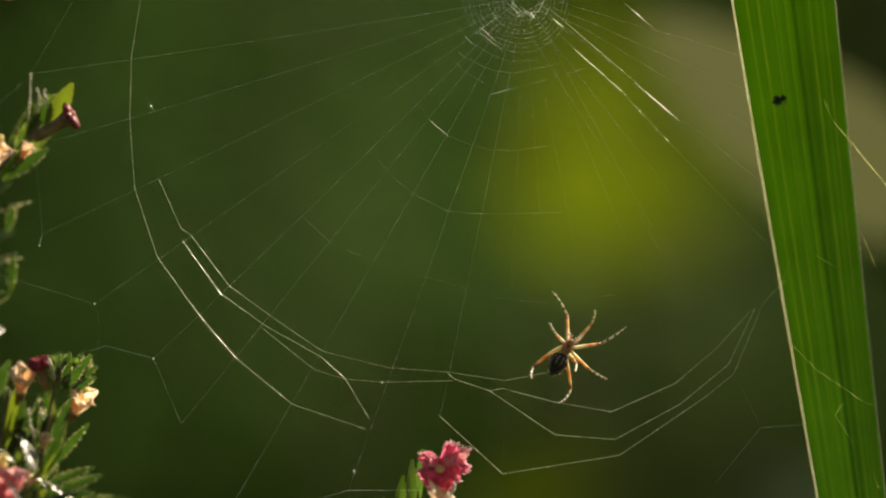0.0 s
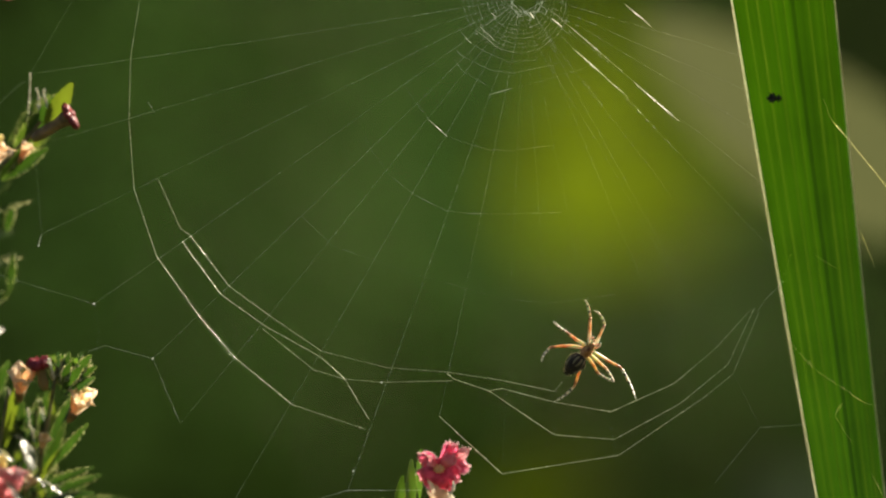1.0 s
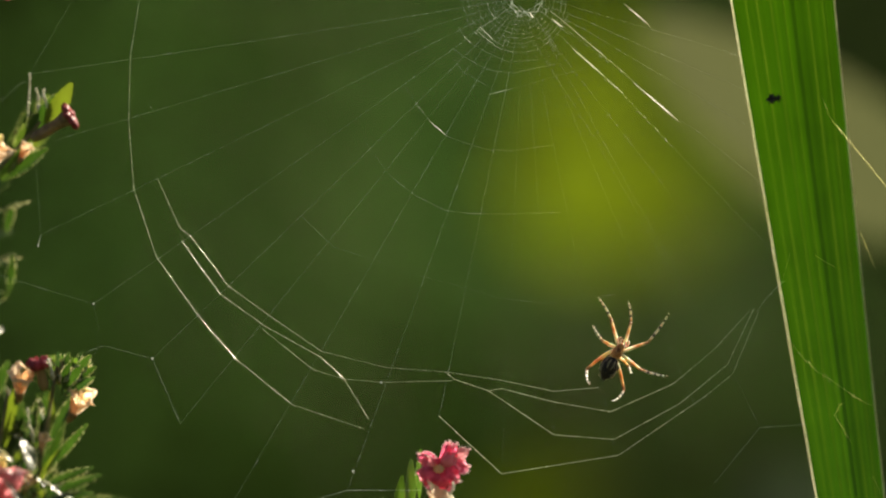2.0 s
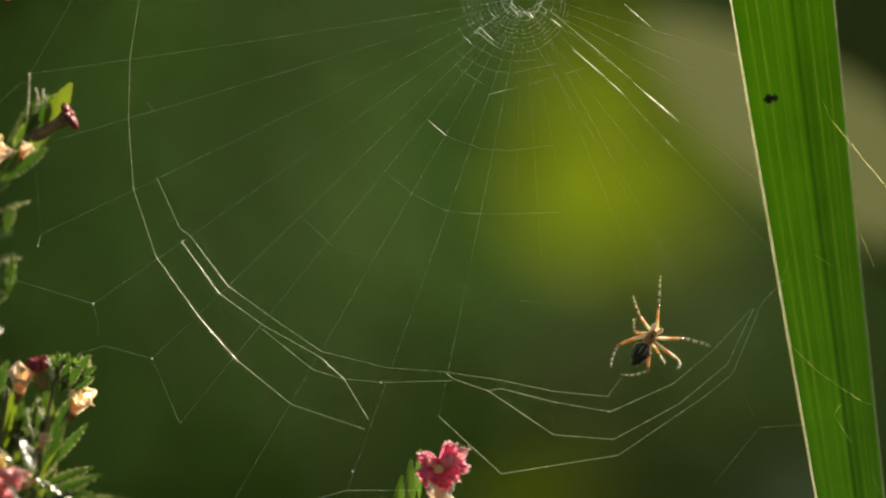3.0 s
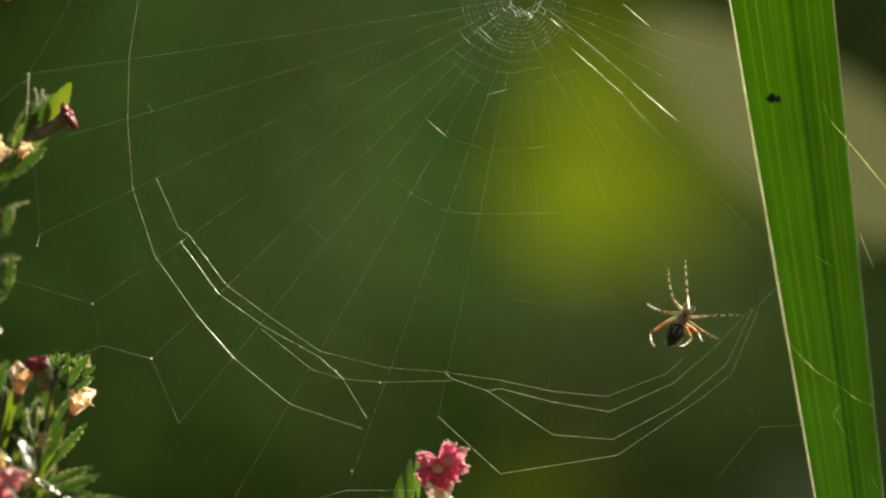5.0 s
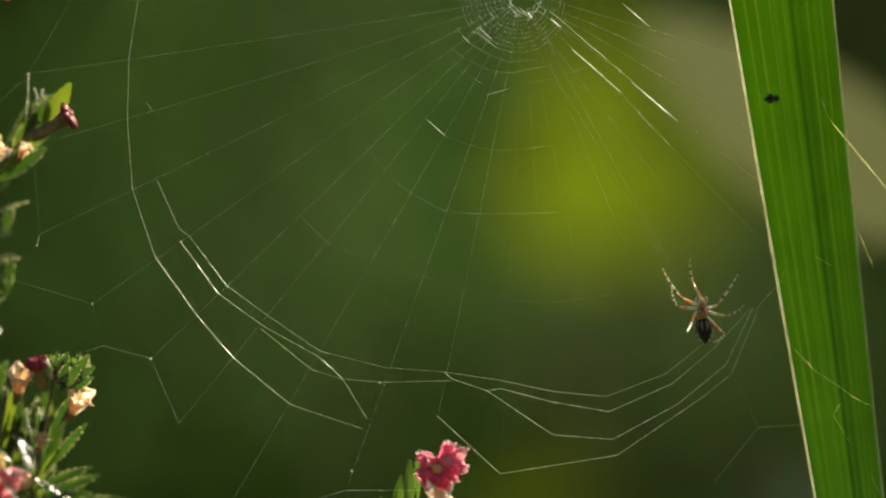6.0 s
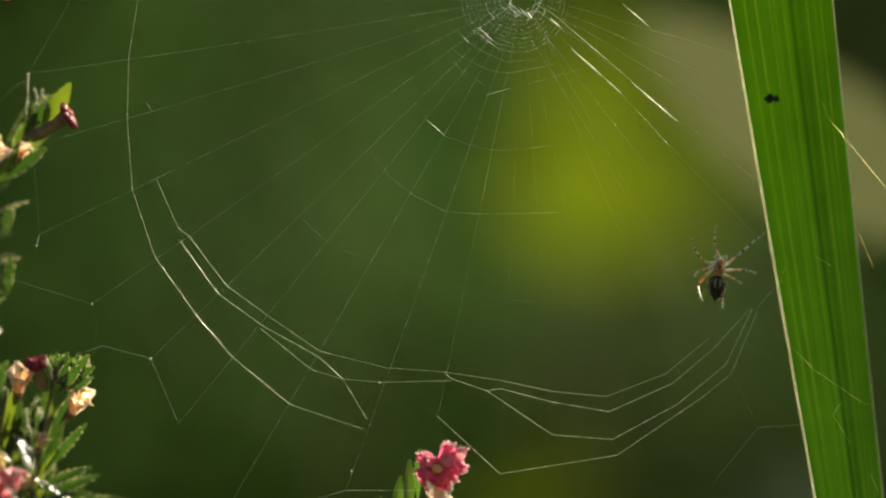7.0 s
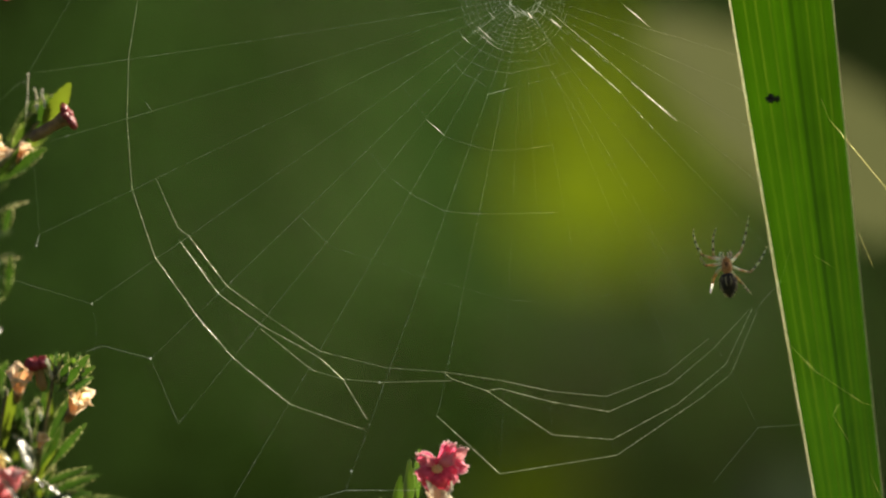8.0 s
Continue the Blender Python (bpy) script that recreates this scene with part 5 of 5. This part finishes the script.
LEGS = [
    leg(HIPS[0], [(0, 21.6, -11.9, 18.9, -7.8), (0.2, 21.4, -13.4, 19, -7.9), (0.5, 20.4, -15.1, 18.7, -8.4), (0.7, 22.7, -13.1, 21.2, -8.2), (1, 25.8, -12.2, 24.7, -9.2), (1.2, 27.1, -12.4, 25, -9.4), (1.5, 28.8, -12.2, 26.2, -8.7), (1.7, 29, -12.4, 26.3, -8.7), (2.8, 34.2, -12.1, 33.5, -8.7), (3, 34.8, -11.9, 33.6, -8.6), (3.2, 36.1, -11.9, 33.2, -8.1), (3.5, 35.9, -10.9, 33.5, -8), (4, 36.5, -11.4, 33.5, -8.1), (4.2, 37.2, -12.7, 33.6, -8.2), (4.5, 39.2, -9.4, 39, -4.1), (4.7, 40, -9.6, 39.3, -4.7), (5.8, 42.1, -8.1, 39, -3.4), (6, 42.4, -8.7, 39.1, -3.6), (6.2, 43.9, -7.2, 42, -1.4), (6.5, 44.9, -3.7, 44.2, 0.9), (6.8, 45.2, -3.2, 44, 1.6), (7, 46.4, -2.2, 44.4, 1.6), (7.2, 45.8, -2.2, 44.3, 1.4), (7.5, 45.8, -2.5, 44.4, 1.1), (7.8, 46.9, -3, 44.4, 1.9), (8, 46.2, -1.1, 44.6, 3.3)]),
    leg(HIPS[1], [(0, 19.6, -15.1, 18.6, -13.3), (0.2, 19.9, -16.2, 18.7, -13.5), (0.5, 18.9, -17.1, 18.6, -14.2), (0.7, 20.7, -16.7, 19.7, -13.9), (1, 21.8, -14.9, 19.2, -12.9), (1.2, 26.1, -16.1, 25.9, -14.4), (1.5, 27.6, -15.1, 26.7, -14.2), (1.7, 28.1, -16.1, 26.8, -14.1), (2.8, 30.4, -15.4, 27.2, -13.8), (3, 34, -14.7, 34.1, -12.4), (3.2, 35.2, -13.9, 34.5, -12.2), (3.5, 35.2, -13.6, 34.8, -11.9), (4, 35.5, -14.5, 34.8, -12.2), (4.2, 36.1, -15.2, 35, -12.6), (4.5, 36.5, -12.8, 34.8, -11.7), (4.7, 37.5, -11.9, 34.7, -11.3), (5.8, 41.3, -9.9, 40.7, -7.1), (6, 41.6, -10.2, 40.6, -6.9), (6.2, 42.1, -9.6, 41, -7.1), (6.5, 42.8, -6.7, 40.8, -6.6), (6.8, 43.6, -5.6, 41.1, -6.2), (7, 45.7, -3.7, 44.9, -4.9), (7.2, 46.6, -2.7, 45.9, -0.4), (7.5, 46.2, -3.2, 45.6, -0.4), (7.8, 47.3, -3, 46.1, -0.2), (8, 46.8, -2.9, 46, -1.4)]),
    leg(HIPS[2], [(0, 15.7, -20.8, 15.6, -22.6), (0.2, 15.7, -21.1, 15.1, -22.6), (0.5, 14.7, -21.5, 18, -23.6), (0.7, 15.2, -21.4, 18.9, -24.7), (1, 19, -17.5, 17.5, -19.9), (1.2, 19.8, -18, 19, -21), (1.5, 25.4, -19.6, 26, -22.7), (1.7, 25.5, -21.7, 26.3, -23.9), (2.8, 28.2, -18.1, 27.9, -20.9), (3, 31.1, -17.1, 29.9, -20.9), (3.2, 33.5, -18.1, 34.1, -20.2), (3.5, 33.8, -19.6, 35.7, -20.6), (4, 33.8, -19.1, 35.5, -19.7), (4.2, 34.7, -19.9, 37.8, -20.7), (4.5, 33.8, -16.5, 33.8, -17.7), (4.7, 35.2, -15.6, 36.4, -18), (5.8, 42.4, -13.4, 41.3, -14.7), (6, 44.4, -12.7, 43.3, -14.4), (6.2, 41.9, -13.9, 43, -14.5), (6.5, 41.3, -9.9, 42.4, -11.4), (6.8, 42.3, -7.9, 43.3, -9.5), (7, 45.6, -6.3, 46.4, -8.9), (7.2, 46.9, -5.9, 47.1, -7.9), (7.5, 47.4, -6.7, 49.1, -7.7), (7.8, 50.3, -5.4, 49.9, -6.9), (8, 48.1, -5.9, 47.6, -7.4)]),
    leg(HIPS[3], [(0, 22.2, -24.9, 20.1, -27), (0.2, 23, -25.4, 20.4, -27), (0.5, 24.2, -24.9, 21.5, -25.8), (0.7, 23.9, -25.7, 20.3, -26.9), (1, 23.1, -24.1, 19.4, -26.9), (1.2, 26.5, -22.7, 23.1, -22.2), (1.5, 28.8, -24.3, 24, -24.7), (1.7, 31.6, -25.2, 29.8, -27.1), (2.8, 34.7, -22.7, 31.2, -23.6), (3, 36.2, -21.4, 31.4, -22), (3.2, 38.2, -21.4, 34.6, -22.6), (3.5, 41, -20.7, 40.7, -23.6), (4, 42, -21.5, 40.5, -23.5), (4.2, 43.5, -21.1, 40.8, -22.6), (4.5, 41.2, -20.7, 40, -23.9), (4.7, 43.3, -17.1, 40.2, -18.3), (5.8, 46.3, -12.6, 47.3, -13.9), (6, 46.1, -12.7, 46.6, -14.4), (6.2, 46.8, -12.7, 47.2, -14.5), (6.5, 46.6, -8.9, 46.6, -10.7), (6.8, 49, -8.7, 47.9, -10.9), (7, 49.7, -8.4, 49.4, -10.1), (7.2, 49.5, -5.9, 49.9, -8.4), (7.5, 50.1, -5.9, 50.4, -7.9), (7.8, 52.8, -5.9, 53, -7.9), (8, 51.1, -5.9, 51.4, -7.7)]),
    leg(HIPS[4], [(0, 25.9, -13.2, 26.1, -11), (0.2, 25.5, -13.7, 26.1, -11), (0.5, 25.3, -14.7, 25.9, -12.2), (0.7, 26.7, -14.7, 26.3, -12.4), (1, 28.3, -13.6, 26.3, -11.2), (1.2, 31.3, -13.5, 31.7, -9.1), (1.5, 32.6, -12.7, 32, -10), (1.7, 32.7, -13.1, 32, -10.2), (2.8, 37.1, -11.9, 35.7, -6.1), (3, 38, -9.9, 38.2, -4.9), (3.2, 38.7, -9.7, 38.7, -5.5), (3.5, 39.1, -9.9, 38.9, -5.6), (4, 39.3, -9.9, 38.9, -5.6), (4.2, 39.7, -11.1, 39, -5.9), (4.5, 41.3, -9.1, 39.1, -5.6), (4.7, 42.3, -9.4, 41.4, -3), (5.8, 44.1, -5.9, 43.6, -1.4), (6, 44.3, -6.1, 43.8, -1.9), (6.2, 45.3, -6.2, 43.9, -1.4), (6.5, 47.3, -2.1, 45.8, 2.3), (6.8, 47.3, -0.6, 47.9, 4.3), (7, 48.5, 0.1, 48.4, 3.8), (7.2, 48.2, -0.4, 48.4, 3.6), (7.5, 48.1, -0.4, 48.4, 3.6), (7.8, 48.9, -1.9, 48.8, 3.6), (8, 48.4, -1.4, 48.6, 3.6)]),
    leg(HIPS[5], [(0, 27.4, -16.8, 31.6, -13.8), (0.2, 26.7, -18.4, 31.8, -14.5), (0.5, 26.2, -20.2, 31.5, -16.4), (0.7, 28.7, -20.4, 33.2, -21.8), (1, 31.1, -20.9, 33.6, -26.3), (1.2, 31.3, -20.9, 33.5, -27.7), (1.5, 36.3, -17.8, 40.7, -19.2), (1.7, 35.6, -16.2, 37.3, -9.6), (2.8, 39.4, -17.6, 43.7, -22.4), (3, 42.4, -15.9, 46.7, -17.1), (3.2, 42.4, -13.7, 47.4, -11.3), (3.5, 42.9, -13.8, 47.7, -9.7), (4, 43.5, -14.2, 48, -10.7), (4.2, 43.3, -16.3, 48.4, -12.5), (4.5, 45.5, -14.2, 48.2, -17.7), (4.7, 46.5, -12.6, 51, -14.2), (5.8, 48.1, -9.2, 51.8, -3.5), (6, 48.7, -9.9, 52, -4.6), (6.2, 49.9, -9.1, 55.2, -5.8), (6.5, 51.1, -6.8, 56, -8), (6.8, 51.4, -2.7, 56.3, 1.3), (7, 51.9, -1.5, 56.6, 2.6), (7.2, 52.3, 0, 53.1, 5.9), (7.5, 52, -1.6, 54.6, 3.9), (7.8, 53.2, -2.6, 54.6, 3.1), (8, 52.9, -0.5, 54, 5.6)]),
    leg(HIPS[6], [(0, 25.6, -21.4, 28.4, -22.8), (0.2, 26, -21.8, 28, -23.2), (0.5, 24.7, -22.3, 28, -22.9), (0.7, 26.4, -22.4, 28.7, -23.8), (1, 28.5, -21.1, 29.6, -23.2), (1.2, 31.1, -23, 29.8, -24.9), (1.5, 34.1, -21.1, 33.8, -23.1), (1.7, 34.6, -21.4, 39.4, -21.9), (2.8, 38.6, -20.7, 39.2, -22.4), (3, 41.5, -19.7, 40.9, -20.9), (3.2, 42.4, -17.2, 45.4, -16.7), (3.5, 42.4, -16.9, 46.1, -17.2), (4, 42.5, -16.9, 46.1, -17.2), (4.2, 43, -17.8, 46.7, -17.4), (4.5, 43, -16.2, 45.8, -17.6), (4.7, 45.4, -15.6, 46.7, -16.8), (5.8, 49.8, -11.6, 53.1, -9.4), (6, 50.3, -11.9, 52.9, -9.9), (6.2, 49.7, -11.4, 52.8, -10.4), (6.5, 49.2, -8.3, 53.1, -9.3), (6.8, 51.1, -5.7, 54.1, -6.4), (7, 53.4, -3.7, 54.9, -4.4), (7.2, 52.2, -3.4, 55.1, -3), (7.5, 53.1, -4.2, 57.4, -1.4), (7.8, 54.9, -4, 56.1, -1.4), (8, 54.4, -4.1, 57.3, 0.6)]),
    leg(HIPS[7], [(0, 23.1, -20.2, 22.8, -21.4), (0.2, 23.1, -20.9, 23.4, -22.1), (0.5, 24, -22.7, 24.2, -24.4), (0.7, 24.3, -22.9, 24.2, -24.5), (1, 27.1, -21.9, 29.6, -23.3), (1.2, 27.9, -21.4, 28.5, -23), (1.5, 31.3, -21.4, 29.8, -22.4), (1.7, 32, -20.9, 31.8, -22), (2.8, 36.9, -19.9, 37.9, -20.9), (3, 38.2, -18.7, 39, -20.1), (3.2, 39.4, -17.9, 39.8, -19.4), (3.5, 40.3, -17.7, 40.4, -19.3), (4, 40.8, -17.7, 41.2, -19.4), (4.2, 42.8, -18.9, 43.3, -20.4), (4.5, 42.3, -16.4, 43.5, -16.5), (4.7, 44, -14.9, 44.7, -15.7), (5.8, 47.9, -14.3, 48.4, -17.1), (6, 49.8, -15.1, 47.8, -16.4), (6.2, 49.4, -15.7, 48.4, -17.7), (6.5, 48.9, -11.2, 47.7, -13), (6.8, 50, -5.9, 50.9, -6.6), (7, 51.9, -5.5, 52.6, -5.9), (7.2, 51.9, -5.9, 53.2, -7.3), (7.5, 53, -6.3, 54.3, -8.4), (7.8, 54.8, -5.7, 55.9, -7.9), (8, 53, -5.9, 54.6, -7.9)]),
]

# ---- the thread that the spider lays ----
# corners of the new turn, each with the time at which it is fastened
LAID = [(-1.0, (10.4, -23.3)), (0.95, (19.4, -25.2)), (2.45, (28.9, -26.1)), (4.45, (39.4, -22.1)), (6.15, (46.8, -16))]
# time and the free end of the silk, at the hind feet
SPIN = [
    (0, 17.9, -21.9),
    (0.2, 18.7, -22.4),
    (0.5, 18.2, -23.5),
    (0.7, 15.2, -21.9),
    (0.9, 19.7, -24.9),
    (1, 20.3, -24.1),
    (1.2, 22.3, -22.1),
    (1.5, 26.3, -23.3),
    (1.7, 26.8, -23.4),
    (2.4, 28.8, -25.9),
    (2.6, 29.9, -24.9),
    (2.8, 31, -23.7),
    (3, 31.4, -22.7),
    (3.2, 34.4, -20.9),
    (3.5, 34.6, -21.1),
    (4, 33.7, -19.9),
    (4.2, 34.7, -20.4),
    (4.4, 38.7, -22.7),
    (4.5, 39.5, -22.1),
    (5.2, 43, -18.9),
    (5.8, 45.6, -16.4),
    (6, 46.4, -16.5),
    (6.15, 46.8, -16),
]
PIECE = 1.9


def build_laid_thread():
    ob = tagged(new("new_thread"), "fresh sticky silk turn that the spider is laying", "silk")
    pieces = []
    for i in range(22):
        bm = bmesh.new()
        tube(bm, [Vector((0, 0, PIECE * 0.001 * u / 3)) for u in range(-0, 4)], [0.000038] * 4, 5, cap=False)
        pieces.append(part("silk_piece", bm, M_SILK_THICK, ob))
    return pieces


PIECES = build_laid_thread()


# ---- small fly on the strap leaf ----
def build_fly():
    fly = tagged(new("fly"), "tiny black fly sitting on the strap leaf", "fly")
    bm = bmesh.new()
    blob(bm, (0, 0, 0), (0.00075, 0.0005, 0.0005), rough=0.1)
    blob(bm, (0.00085, 0, 0.00005), (0.00048, 0.0004, 0.00052), rough=0.1)
    blob(bm, (-0.0007, 0, -0.0001), (0.0007, 0.0004, 0.00045), rough=0.1)
    part("body", bm, M_FLY, fly)
    for sz in (-1, 1):
        bm = bmesh.new()
        pts = [(0.0002, -0.0004, sz * 0.0002), (-0.0002, -0.0005, sz * 0.0009), (-0.0008, -0.0004, sz * 0.0008), (-0.0010, -0.0004, sz * 0.0002)]
        f = bm.faces.new([bm.verts.new(p) for p in pts])
        ex = bmesh.ops.extrude_face_region(bm, geom=[f])["geom"]
        for v in ex:
            if isinstance(v, bmesh.types.BMVert):
                v.co.y -= 0.00003
        part("wing", bm, M_WING, fly)
        for k in range(3):
            bm = bmesh.new()
            x = (k - 1) * 0.0005
            tube(bm, [Vector((x, 0, sz * 0.0003)), Vector((x * 1.6, -0.0001, sz * 0.0008)), Vector((x * 2.2, 0.0007, sz * 0.0010))], [0.00007, 0.00006, 0.00003], 5)
            part("leg", bm, M_FLY, fly)
    return fly


FLY = build_fly()
FLY_PATH = [
    (0, 59.1, 26.4, -20),
    (0.5, 58.6, 26.6, -5),
    (1, 58.3, 26.7, 5),
    (1.5, 58.4, 26.6, 0),
    (3.5, 57.7, 26.6, -8),
    (4.5, 58.5, 26.6, 10),
    (6, 58.2, 26.6, 0),
    (6.5, 58.1, 26.7, -5),
    (7, 58.2, 26.6, 5),
    (8, 58.4, 26.6, 5),
]


def between(rows, t):
    """The row at t, straight between its neighbours."""
    for a, b in zip(rows[:-1], rows[1:]):
        if t <= b[0]:
            u = max(0.0, (t - a[0]) / (b[0] - a[0]))
            return [p + (q - p) * u for p, q in zip(a[1:], b[1:])]
    return list(rows[-1][1:])


def motions():
    walk(SPIDER, [(t, body_pose(x, z, lean)) for t, x, z, lean in BODY])
    for a, b, times, hip, knee, turns_u, turns_w in LEGS:
        rows_u, rows_w = [], []
        for i, t in enumerate(times):
            rows_u.append((t, Matrix.Translation(hip) @ turns_u[i].to_matrix().to_4x4()))
            rows_w.append((t, Matrix.Translation(knee) @ turns_w[i].to_matrix().to_4x4()))
            if i + 1 < len(times):
                m = (t + times[i + 1]) / 2
                rows_u.append((m, Matrix.Translation(hip) @ turns_u[i].slerp(turns_u[i + 1], 0.5).to_matrix().to_4x4()))
                rows_w.append((m, Matrix.Translation(knee) @ turns_w[i].slerp(turns_w[i + 1], 0.5).to_matrix().to_4x4()))
        walk(a, rows_u)
        walk(b, rows_w)
    steps = [i * 0.1 for i in range(81)]
    for k, piece in enumerate(PIECES):
        rows = []
        for t in steps:
            line = [Vector((q[1][0], 0, q[1][1])) for q in LAID if q[0] <= t]
            if t < LAID[-1][0]:
                e = between(SPIN, t)
                line.append(Vector((e[0], 0, e[1])))
            want = k * PIECE
            spot = None
            for a, b in zip(line[:-1], line[1:]):
                L = (b - a).length
                if want <= L - PIECE * 0.4:
                    spot = (a + (b - a) * (want / L), b - a)
                    break
                want -= L
                if want < 0:
                    want = 0
            if spot is None:
                bx, bz, lean = between(BODY, t)
                m = body_pose(bx, bz, lean)
                rows.append((t, m @ Matrix.Translation((0, 0.00015, -0.0049))))
            else:
                p, d = spot
                turn = Vector((0, 0, 1)).rotation_difference(d.normalized())
                rows.append((t, Matrix.Translation(at(p.x, p.z)) @ turn.to_matrix().to_4x4()))
        walk(piece, rows)
    walk(FLY, [(t, Matrix.Translation(at(x * 1.012, z * 1.012, BLADE_Y - 2.4)) @ Euler((0, radians(r), 0)).to_matrix().to_4x4()) for t, x, z, r in FLY_PATH])


motions()
